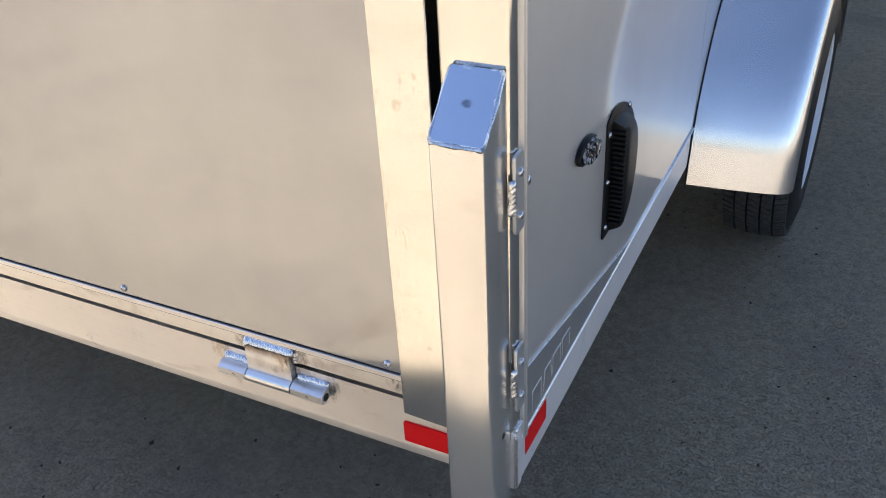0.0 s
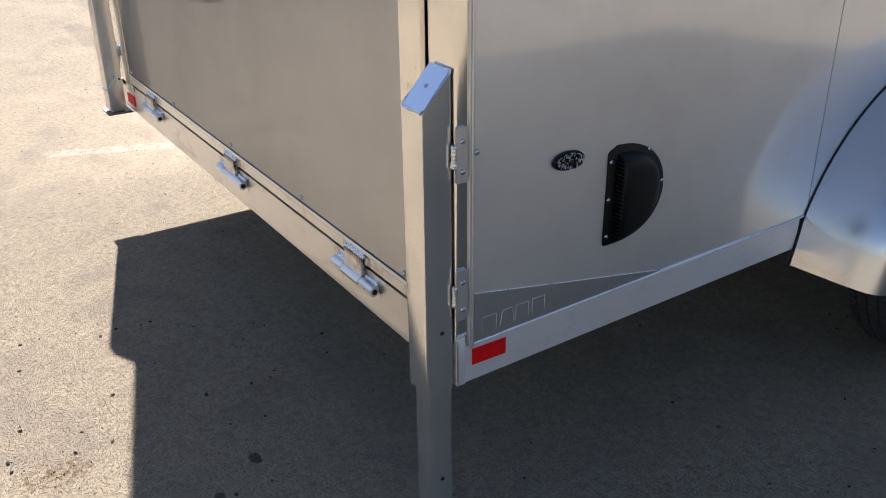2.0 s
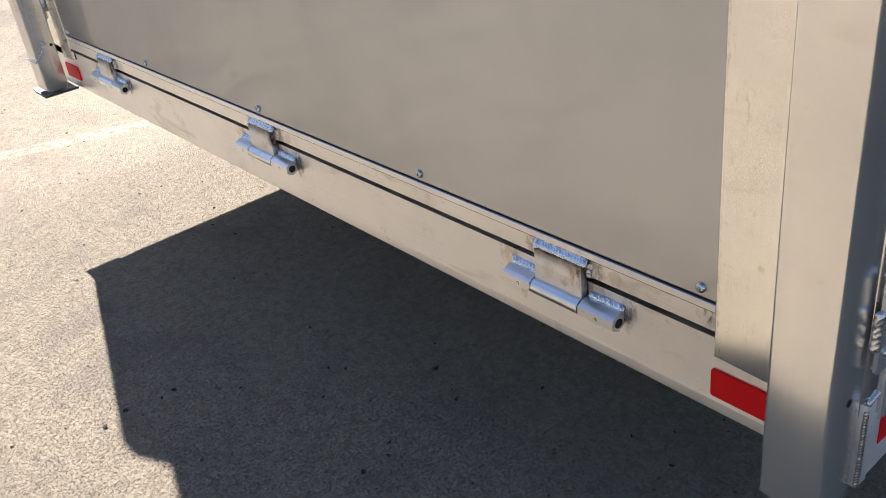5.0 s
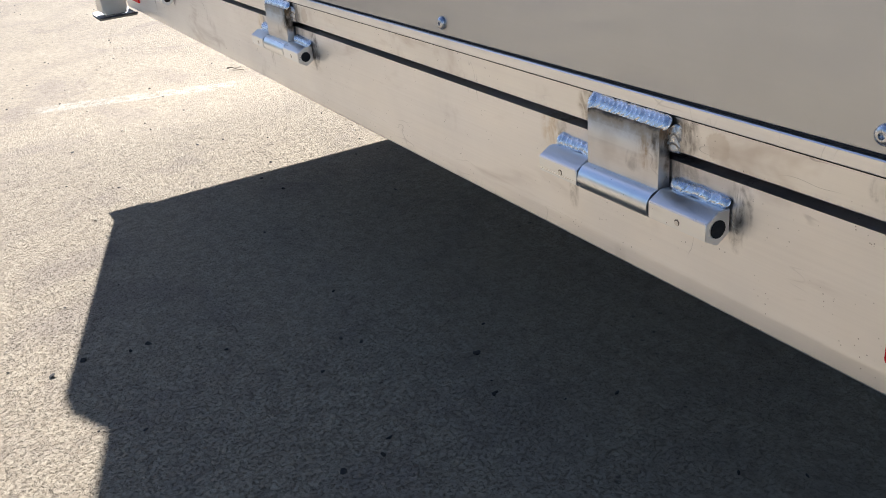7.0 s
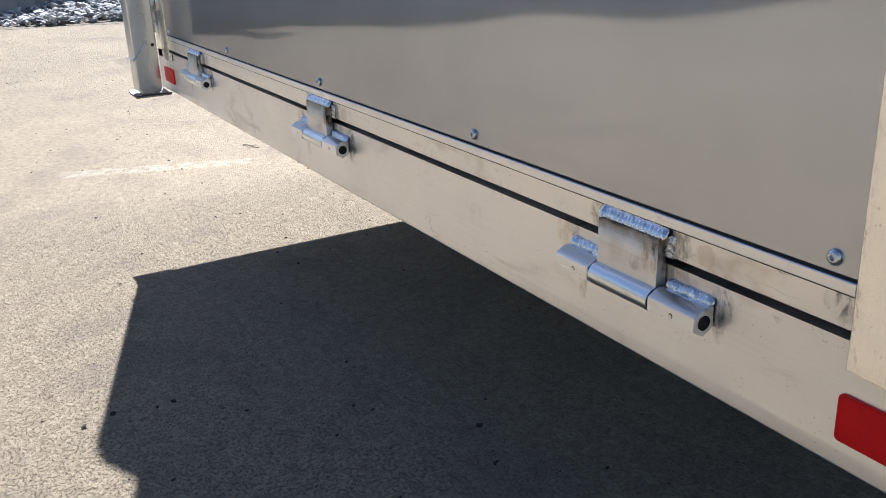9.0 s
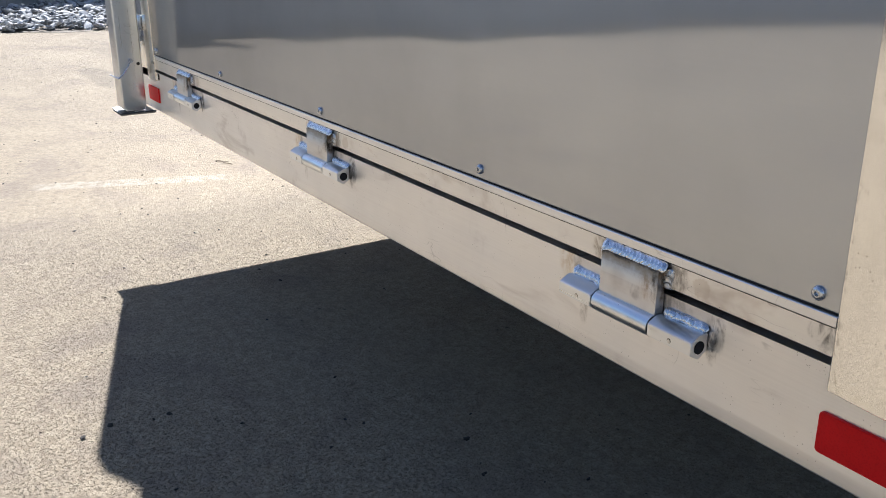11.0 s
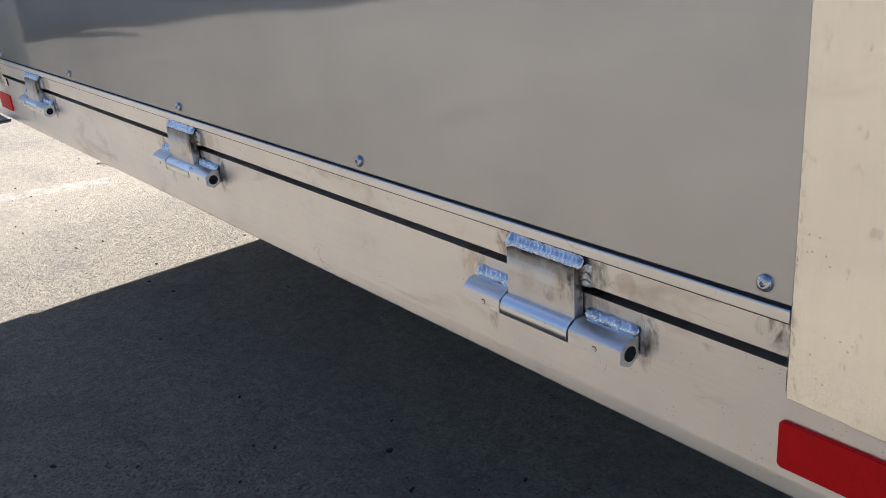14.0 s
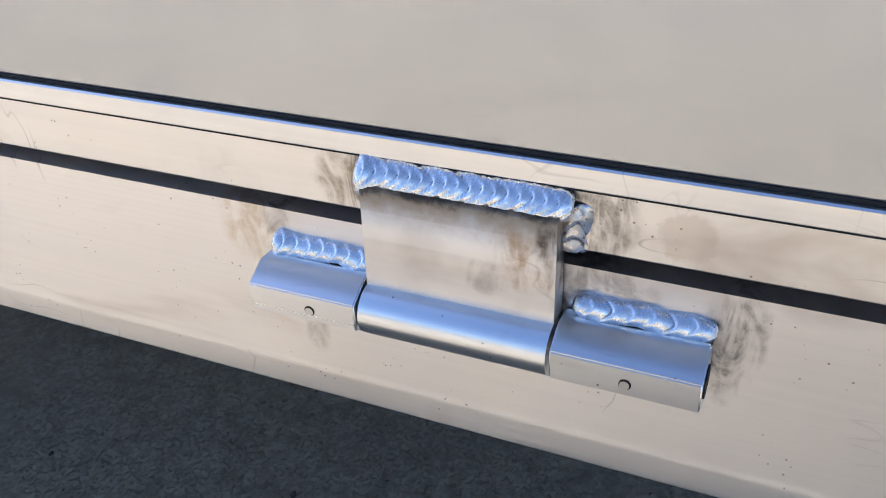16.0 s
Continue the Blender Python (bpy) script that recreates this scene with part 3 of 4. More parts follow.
def ramp_door():
    door = group_of("ramp_door", "closed rear ramp door with pewter skin and bare aluminium rails")
    x0, x1 = -W + 0.172, -0.172
    bm = bmesh.new()
    box(bm, x0, x1, 0.001, 0.010, 0.5240, ROOF - 0.05)
    part("panel", bm, SKIN, door, "smooth satin pewter metallic sheet", smooth=0)
    bm = bmesh.new()
    extrude(bm, [(0.018, GAP1), (0.0012, GAP1), (0.0, GAP1 + 0.0012), (0.0, 0.5130), (0.0010, 0.5138), (0.018, 0.5138)], "x", x0 - 0.003, x1 + 0.003)
    part("bottom_rail", bm, RAIL, door, "browned bare aluminium bottom rail")
    bm = bmesh.new()
    extrude(bm, [(0.006, 0.5148), (-0.0022, 0.5148), (-0.0030, 0.5155), (-0.0030, 0.5240), (-0.0022, 0.5248), (0.0008, 0.5248), (0.006, 0.5238)], "x", x0 + 0.002, x1 - 0.004)
    part("edge_strip", bm, MILL_X, door, "bright aluminium edge strip")
    bm = bmesh.new()
    box(bm, x0 + 0.003, x1 - 0.005, -0.0020, 0.0, 0.5139, 0.5147)
    part("joint_line", bm, DARK, door, "thin dark joint under the edge strip", smooth=0)
    # thin dark box along the sheet's lower edge
    bm = bmesh.new()
    box(bm, x0 + 0.004, x1 - 0.002, 0.0000, 0.0009, 0.5249, 0.5266)
    part("sheet_edge_line", bm, DARK, door, "thin dark line along the sheet's lower edge", smooth=0)
    for s in (0, 1):
        bm = bmesh.new()
        xa, xb = -0.1725, -0.0965
        out = [(xa, 0.4600), (xa, ROOF - 0.03), (xb, ROOF - 0.03), (xb, 0.4560)]
        if s:
            out = [(-W - x, z) for x, z in out]
        extrude(bm, out, "y", -0.0085, 0.0038)
        bmesh.ops.bevel(bm, geom=[e for e in bm.edges], offset=0.0012, segments=1, affect="EDGES")
        # no notch is cut: a dark sliver gives its shade
        nb = bmesh.new()
        xa = -0.1765 if not s else -W + 0.1735
        box(nb, xa, xa + 0.003, -0.0012, 0.002, 0.4615, 0.4780)
        part("notch_shade", nb, DARK, door, "dark sliver as the shade of a notch beside the rail's foot", smooth=0)
        part("side_rail", bm, SIDE_RAIL, door, "bare aluminium side rail with scuffs")
    for x in (-0.198, -0.702, -1.190, -1.709, -2.212):
        pan_screw(door, (x, 0.0010, 0.5385), (0, -1, 0), 0.0066)
    return door


ramp_door()


def ramp_hinge(cx):
    """Weld-on hinge: a leaf curled round a barrel between two drilled blocks."""
    h = group_of("ramp_hinge", "weld-on aluminium ramp hinge with scorched leaf and weld beads")
    a, b = cx - 0.0970, cx + 0.1015
    la, lb = cx - 0.0425, cx + 0.0410
    # leaf and its barrel
    cy, cz, r = -0.0122, 0.4465, 0.0118
    bm = bmesh.new()
    extrude(bm, [(-0.0015, 0.5050), (-0.0100, 0.5050), (-0.0115, 0.5035), (-0.0122, 0.4750), (-0.0128, 0.4580), (-0.0015, 0.4580)], "x", la, lb)
    part("leaf", bm, LEAF, h, "heat-stained aluminium hinge leaf", smooth=50)
    bm = bmesh.new()
    rod(bm, (la, cy, cz), (lb, cy, cz), r, 40)
    part("barrel", bm, KNUCKLE, h, "round aluminium hinge barrel", smooth=50)
    # drilled end blocks, six-sided with a flat front
    for x0, x1, hole in ((a, la - 0.0016, False), (lb + 0.0016, b, True)):
        bm = bmesh.new()
        blk = [(-0.0010, 0.4400), (-0.0122, 0.4335), (-0.0236, 0.4400), (-0.0236, 0.4531), (-0.0122, 0.4597), (-0.0010, 0.4590)]
        extrude(bm, blk, "x", x0, x1)
        bmesh.ops.bevel(bm, geom=[e for e in bm.edges], offset=0.0006, segments=2, affect="EDGES")
        part("knuckle", bm, KNUCKLE, h, "drilled aluminium hinge block", smooth=35)
        # dimple drawn on the face: dark disc for rim shade, paler one over it
        bm = bmesh.new()
        xm = (x0 + x1) / 2 + (0.001 if hole else 0.004)
        rod(bm, (xm, -0.0238, 0.4455), (xm, -0.0229, 0.4455), 0.0025, 16)
        part("dimple_shade", bm, DARK, h, "dark disc as the shaded rim of a dimple")
        bm = bmesh.new()
        rod(bm, (xm - 0.0002, -0.0240, 0.4451), (xm - 0.0002, -0.0230, 0.4451), 0.0020, 16)
        part("dimple_floor", bm, SATIN, h, "pale disc as the bottom of the dimple")
        # pin end stands proud; the shade of its recess is the dark colour
        if hole:
            bm = bmesh.new()
            rod(bm, (x1 - 0.004, -0.0122, 0.4465), (x1 + 0.0006, -0.0122, 0.4465), 0.0068, 20)
            part("pin", bm, DARK, h, "dark disc for the hinge pin end and its shaded recess")
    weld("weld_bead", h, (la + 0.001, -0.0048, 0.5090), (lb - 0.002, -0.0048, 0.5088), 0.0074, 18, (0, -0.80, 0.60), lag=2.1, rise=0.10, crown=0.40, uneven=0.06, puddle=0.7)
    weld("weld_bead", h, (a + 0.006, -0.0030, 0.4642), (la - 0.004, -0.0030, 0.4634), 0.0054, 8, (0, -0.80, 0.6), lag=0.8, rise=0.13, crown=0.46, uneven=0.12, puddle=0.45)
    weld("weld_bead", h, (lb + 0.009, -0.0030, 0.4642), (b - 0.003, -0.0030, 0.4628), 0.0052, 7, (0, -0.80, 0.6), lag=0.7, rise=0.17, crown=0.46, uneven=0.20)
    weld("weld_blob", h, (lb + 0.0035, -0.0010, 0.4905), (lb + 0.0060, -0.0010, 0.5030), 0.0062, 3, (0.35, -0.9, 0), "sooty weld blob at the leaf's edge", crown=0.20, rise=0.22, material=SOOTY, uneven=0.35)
    return h


for hx in HINGE_X:
    ramp_hinge(hx)


RISE = 0.0225      # the frame climbs towards the front


def climb(bm, start=0.0):
    for v in bm.verts:
        v.co.z += RISE * (v.co.y - start)
    return bm


def lift(bm):
    """Cuts a sheet's lower edge along the climbing beam."""
    for v in bm.verts:
        if v.co.z < 1.0:
            v.co.z += RISE * v.co.y


def side():
    """The long side: beam, sheets, corner bead, seams and screws."""
    prof = [(-0.045, 0.4513), (0.0020, 0.4513), (0.0036, 0.4520), (0.0043, 0.4536), (0.0036, 0.4554), (0.0020, 0.4566), (0.0004, 0.4572), (-0.009, 0.4572)]
    bm = bmesh.new()
    extrude(bm, [(-0.045, 0.4510), (-0.0008, 0.4510), (0.0, 0.4500), (0.0, 0.3762), (-0.0010, 0.3752), (-0.0010, 0.3668), (-0.0020, 0.3660), (-0.045, 0.3660)], "y", 0.0215, 1.0465)
    climb(bm)
    part("side_beam", bm, SIDE_BEAM, trailer, "bare aluminium lower side beam", smooth=30)
    bm = bmesh.new()
    extrude(bm, [(-0.045, 0.4526), (0.0, 0.4526), (0.0, 0.3660), (-0.045, 0.3660)], "y", 2.18, LENGTH)
    climb(bm)
    part("side_beam", bm, SIDE_BEAM, trailer, "bare aluminium lower side beam", smooth=0)
    bm = bmesh.new()
    extrude(bm, prof, "y", 0.040, 1.0585)
    climb(bm)
    part("drip_edge", bm, DRIP, trailer, "bright rolled drip edge")
    # welded end plate where rear and side beams meet
    bm = bmesh.new()
    box(bm, -0.0200, 0.0012, 0.0006, 0.0212, 0.3650, 0.4770, 0.0015)
    part("end_plate", bm, SIDE_BEAM, trailer, "welded aluminium beam end plate")
    weld("weld_bead", trailer, (0.0005, 0.0010, 0.370), (0.0005, 0.0010, 0.468), 0.0030, 26, (1, -1, 0), "rough grey corner weld")
    weld("weld_bead", trailer, (0.0005, 0.004, 0.479), (0.0005, 0.021, 0.482), 0.0032, 6, (1, 0, 0.4), "rough grey corner weld")
    # sheets
    bm = bmesh.new()
    box(bm, -0.010, 0.0, 0.040, 1.0690, 0.4552, ROOF)
    lift(bm)
    panel = part("side_panel", bm, SIDE, trailer, "smooth mirror-like metallic side sheet", smooth=0)
    bm = bmesh.new()
    box(bm, -0.010, 0.0, 1.0715, LENGTH, 0.4552, ROOF)
    lift(bm)
    part("side_panel", bm, SIDE, trailer, "smooth mirror-like metallic side sheet", smooth=0)
    bm = bmesh.new()
    box(bm, -0.012, -0.004, 1.0690, 1.0715, 0.4595, ROOF)
    part("panel_seam", bm, DARK, trailer, "dark seam between side sheets", smooth=0)
    pan_screw(panel, (0.0, 0.0455, 0.8540), (1, 0, 0), 0.0062)
    # corner bead: rounded channel standing on the sheet's edge
    out = [(0.0, 0.0285)]
    for c, rr in ((0.0310, 0.0024), (0.0372, 0.0032)):
        for i in range(7):
            t = math.pi * i / 6
            out.append((0.0012 + rr * math.sin(t), c - rr * math.cos(t)))
    out += [(0.0, 0.0410), (-0.008, 0.0410), (-0.008, 0.0285)]
    bm = bmesh.new()
    extrude(bm, out, "z", 0.4440, ROOF)
    part("corner_bead", bm, CORNER, trailer, "rounded aluminium corner bead", smooth=50)
    # wedge-shaped lower plate with engraved outline marks
    bm = bmesh.new()
    tri = [(0.0420, 0.4562), (0.0420, 0.5660), (0.556, 0.4700), (0.556, 0.4682)]
    vs = [bm.verts.new((0.0, y, z)) for y, z in tri] + [bm.verts.new((0.0022, y, z)) for y, z in tri]
    k = len(tri)
    for i in range(k):
        bm.faces.new((vs[i], vs[(i + 1) % k], vs[k + (i + 1) % k], vs[k + i]))
    bm.faces.new(vs[k:]), bm.faces.new(vs[:k][::-1])
    plate = part("wedge_plate", bm, WEDGE, trailer, "wedge-shaped brushed trim plate", smooth=0)
    bm = bmesh.new()
    rod(bm, (0.0022, 0.042, 0.5660), (0.0022, 0.556, 0.4700), 0.0007, 8)
    part("plate_edge", bm, DRIP, plate, "thin bright plate edge")
    for y0, y1, lean in ((0.060, 0.095, 0.0), (0.104, 0.140, 0.006), (0.144, 0.176, 0.0), (0.186, 0.218, 0.0)):
        bm = bmesh.new()
        z0, z1 = 0.4690 + 0.06 * (y0 - 0.06), 0.5060 + 0.03 * (y0 - 0.06)
        w = 0.0024
        for ya, za, yb, zb in ((y0, z0, y0 + lean, z1), (y1, z0, y1 - lean, z1), (y0 + lean, z1, y1 - lean, z1)):
            rod(bm, (0.0024, ya, za), (0.0024, yb, zb), w * 0.24, 6)
        part("engraved_mark", bm, DRIP, plate, "plain engraved outline mark")
    # red tape on the beam
    bm = bmesh.new()
    box(bm, 0.0002, 0.0014, 0.0370, 0.1210, 0.4035, 0.4415, 0.0004, 1)
    part("reflector_tape", bm, TAPE, trailer, "red reflective tape strip")


side()


def jack(xc, extended, mirror=1):
    """Drop-leg stabiliser: square tube with a sloped cap, inner leg, foot plate."""
    j = group_of("stabiliser_jack", "square aluminium drop-leg jack, lowered to the ground" if extended else "square aluminium drop-leg jack, raised, with a hitch pin")
    hw, y0, y1 = (0.0342, -0.0665, -0.0045) if extended else (0.0340, -0.0830, -0.0190)
    ym = (y0 + y1) / 2
    x0, x1 = xc - hw, xc + hw
    zb, zn, zf = (0.364, 0.941, 1.009) if extended else (0.380, 0.941, 1.009)
    out = rounded(x0, x1, y0, y1, 0.0045, 4)
    bm = bmesh.new()
    lo = [bm.verts.new((x, y, zb)) for x, y in out]
    hi = [bm.verts.new((x, y, zn + (zf - zn) * (y - y0) / (y1 - y0))) for x, y in out]
    k = len(out)
    for i in range(k):
        bm.faces.new((lo[i], lo[(i + 1) % k], hi[(i + 1) % k], hi[i]))
    inn = [bm.verts.new((xc + (x - xc) * 0.86, ym + (y - ym) * 0.86, zb)) for x, y in out]
    up = [bm.verts.new((v.co.x, v.co.y, zb + 0.12)) for v in inn]
    for i in range(k):
        bm.faces.new((lo[i], lo[(i + 1) % k], inn[(i + 1) % k], inn[i]))
        bm.faces.new((inn[i], inn[(i + 1) % k], up[(i + 1) % k], up[i]))
    part("outer_tube", bm, TUBE if extended else SATIN, j, "scuffed square aluminium tube", smooth=45)
    # cap plate welded on the slope
    bm = bmesh.new()
    cap = rounded(x0 + 0.0015, x1 - 0.0015, y0 + 0.001, y1 - 0.001, 0.004, 4)
    def top(y, h):
        return zn + (zf - zn) * (y - y0) / (y1 - y0) + h
    a = [bm.verts.new((x, y, top(y, 0.0002))) for x, y in cap]
    b = [bm.verts.new((xc + (x - xc) * 0.97, ym + (y - ym) * 0.97, top(y, 0.0032))) for x, y in cap]
    for i in range(k):
        bm.faces.new((a[i], a[(i + 1) % k], b[(i + 1) % k], b[i]))
    bm.faces.new(b), bm.faces.new(a[::-1])
    part("cap", bm, CAP, j, "sloped welded cap plate", smooth=15)
    bm = bmesh.new()
    rows = []
    for i in range(161):
        f = i / 160 * len(cap)
        p, q = cap[int(f) % k], cap[(int(f) + 1) % k]
        x, y = p[0] + (q[0] - p[0]) * (f % 1), p[1] + (q[1] - p[1]) * (f % 1)
        ox, oy = (x - xc), (y - ym)
        n = math.hypot(ox, oy)
        r = 0.0027 * (1 + 0.22 * math.sin(9.7 * f) + 0.15 * math.sin(23.1 * f))
        rows.append([(x + ox / n * r * math.cos(t), y + oy / n * r * math.cos(t), top(y, 0.0004) + r * math.sin(t)) for t in (math.pi * 2 * v / 8 for v in range(9))])
    sheet(bm, rows)
    part("weld_bead", bm, BEAD, j, "thin weld bead round the cap", smooth=60)
    # inner leg and foot
    zfoot = 0.010 if extended else 0.372
    iw, xi, yi = 0.0268, xc + 0.002, ym + 0.0035
    bm = bmesh.new()
    extrude(bm, rounded(xi - iw, xi + iw, yi - iw, yi + iw, 0.004, 4), "z", zfoot, 0.47)
    part("inner_leg", bm, TUBE if extended else SATIN, j, "sliding inner leg tube", smooth=45)
    bm = bmesh.new()
    foot = [(-0.060, 0.006), (-0.057, 0.009), (-0.042, 0.004), (0.042, 0.004), (0.057, 0.009), (0.060, 0.006), (0.044, -0.001), (-0.044, -0.001)]
    extrude(bm, [(xi + x, zfoot - 0.009 + z + 0.0005) for x, z in foot], "y", yi - 0.046, yi + 0.046)
    bmesh.ops.bevel(bm, geom=[e for e in bm.edges], offset=0.0008, segments=1, affect="EDGES")
    part("foot_plate", bm, FOOT, j, "bent weathered steel foot plate", smooth=30)
    # drilled pin holes on the outer side, their shade given by dark discs
    for z, xx in ((0.498, x1), (0.138, xi + iw)):
        if extended or z > 0.3:
            bm = bmesh.new()
            rod(bm, (xx - 0.004, -0.030, z), (xx + 0.0003, -0.030, z), 0.0046, 14)
            part("pin_hole_disc", bm, DARK, j, "dark disc as the shade of a drilled pin hole")
    if not extended:
        bm = bmesh.new()
        rod(bm, (x0 - 0.02, ym, 0.508), (x1 + 0.010, ym, 0.508), 0.0060, 12)
        part("lock_pin", bm, ZINC, j, "zinc lock pin")
        bm = bmesh.new()
        prev = None
        for i in range(17):
            t = i / 16
            p = (x1 + 0.008 + 0.003 * math.sin(t * math.pi), ym - 0.036 * t, 0.508 - 0.046 * t - 0.004 * math.sin(t * math.pi))
            if prev:
                rod(bm, prev, p, 0.0018, 8)
            prev = p
        rod(bm, prev, (x0 - 0.012, y0 - 0.006, 0.462), 0.0018, 8)
        part("wire_clip", bm, ZINC, j, "bent wire clip of the lock pin")
        for z in (0.585, 0.880):
            bm = bmesh.new()
            box(bm, x1 - 0.016, x1 - 0.002, y1 - 0.001, -0.0005, z, z + 0.040, 0.002)
            part("hinge_knuckle", bm, ZINC, j, "short hinge knuckle between tube and corner")
    # hinge plates bolted to the corner, with welded knuckles
    side_x, s = (0.0, 1) if mirror > 0 else (-W, -1)
    for z0, z1 in ((0.803, 0.908), (0.519, 0.627)):
        bm = bmesh.new()
        pts = [(y, z) for y, z in rounded(-0.0020, 0.0232, z0, z1, 0.0045, 3)]
        vs = [bm.verts.new((side_x + s * 0.0008, y, z)) for y, z in pts]
        ws = [bm.verts.new((side_x + s * 0.0050, y, z)) for y, z in pts]
        n = len(pts)
        for i in range(n):
            bm.faces.new((vs[i], vs[(i + 1) % n], ws[(i + 1) % n], ws[i]))
        bm.faces.new(ws), bm.faces.new(vs[::-1])
        part("hinge_plate", bm, CORNER, j, "bolted aluminium hinge plate", smooth=30)
        zm = (z0 + z1) / 2
        for dz in (0.027, -0.031):
            pan_screw(j, (side_x + s * 0.0050, 0.0120, zm + dz), (s, 0, 0), 0.0056)
        weld("weld_blob", j, (side_x + s * 0.0015, -0.0040, zm - 0.020), (side_x + s * 0.0015, -0.0040, zm + 0.018), 0.0058, 7, (s, -0.5, 0), "rough weld lumps on the hinge")
    return j


jack(-0.0385, True, 1)
jack(-2.335, False, -1)


def vent():
    """Half-round black plastic flow-through vent with a louvred rear side."""
    v = group_of("side_vent", "black plastic half-round side vent with louvres")
    y0, zc = 0.369, 0.683
    def outline(inset):
        pts = [(y0 + 0.004 + inset, 0.5785 + inset), (y0 + inset, 0.5830 + inset), (y0 + inset, 0.7830 - inset), (y0 + 0.004 + inset, 0.7885 - inset)]
        for i in range(1, 27):
            a = radians(96 - 190 * i / 27)
            up = math.sin(a) > 0
            ry, rz = 0.146 - inset, (0.1155 if up else 0.105) - inset
            c = max(0.0, math.cos(a))
            pts.append((0.388 + ry * c ** (0.85 if up else 0.82), zc + rz * math.sin(a)))
        return pts
    def dome(inset, left):
        yl, top = y0 + left, 0.1075 - inset
        return [(yl + (0.5345 - inset - yl) * max(0.0, math.cos(a)) ** 0.8, zc + (top + 0.002) * math.sin(a)) for a in (radians(90 - 180 * i / 28) for i in range(29))]
    def rings(levels, bm, shape):
        made = []
        for inset, h, left in levels:
            made.append([bm.verts.new((h if shape is not dome else 0.003 + (h - 0.003) * 0.92 * (1 - 0.62 * (y - y0 - 0.026) / 0.14), y, z)) for y, z in shape(inset, left)])
        for a, b in zip(made, made[1:]):
            for i in range(len(a)):
                bm.faces.new((a[i], a[(i + 1) % len(a)], b[(i + 1) % len(b)], b[i]))
        bm.faces.new(made[-1])
        return made
    bm = bmesh.new()
    rings([(0.0, 0.0002, 0.0), (0.0, 0.0026, 0.0), (0.0012, 0.0034, 0.001)], bm, lambda inset, left: outline(inset))
    part("flange", bm, BLACK, v, smooth=40)
    bm = bmesh.new()
    rings([(0.0120, 0.0030, 0.026), (0.0145, 0.011, 0.026), (0.0190, 0.021, 0.0265), (0.024, 0.0275, 0.028), (0.029, 0.0305, 0.032), (0.040, 0.0322, 0.040), (0.060, 0.0330, 0.055)], bm, dome)
    part("hood", bm, BLACK, v, "smooth domed black hood", smooth=50)
    for i in range(20):
        z = 0.602 + 0.0085 * i
        bm = bmesh.new()
        box(bm, 0.0040, 0.0255, y0 + 0.0205, y0 + 0.0275, z, z + 0.0036, 0.0006, 1)
        part("louvre", bm, BLACK, v, smooth=30)
    for y, z in ((0.3765, 0.766), (0.3765, 0.684), (0.3775, 0.601), (0.4815, 0.7745), (0.5265, 0.694)):
        pan_screw(v, (0.0034, y, z), (1, 0, 0), 0.0051)


vent()


def marker_light():
    m = group_of("marker_light", "clear oval marker light on a black gasket")
    cy, cz, ry, rz = 0.261, 0.7945, 0.0375, 0.0185
    def oval(k, h, bm):
        return [bm.verts.new((h, cy + k * ry * math.cos(2 * math.pi * i / 36), cz + k * rz * math.sin(2 * math.pi * i / 36))) for i in range(36)]
    def stack(levels):
        bm = bmesh.new()
        rows = [oval(k, h, bm) for k, h in levels]
        for a, b in zip(rows, rows[1:]):
            for i in range(36):
                bm.faces.new((a[i], a[(i + 1) % 36], b[(i + 1) % 36], b[i]))
        bm.faces.new(rows[-1]), bm.faces.new(rows[0][::-1])
        return bm
    part("gasket", stack(((1.0, 0.0002), (1.05, 0.003), (1.03, 0.0075), (0.93, 0.0095))), BLACK, m, "black rubber gasket", smooth=40)
    part("reflector", stack(((0.90, 0.0080), (0.84, 0.0130), (0.4, 0.0116))), FACET, m, "dark faceted reflector with painted white glints", smooth=0)
    part("lens", stack(((0.90, 0.0085), (0.88, 0.0130), (0.78, 0.0175), (0.52, 0.0200))), LENS, m, "clear fluted lens", smooth=50)
    for dy in (-0.014, 0.0, 0.014):
        bm = bmesh.new()
        ball(bm, (0.0105, cy + dy, cz), 0.0030, 0.0042, 0.0042, 10, 6)
        part("diode", bm, LEAF, m, "small diode behind the lens")


marker_light()

AXLE = Vector((0.0, 1.548, 0.347))


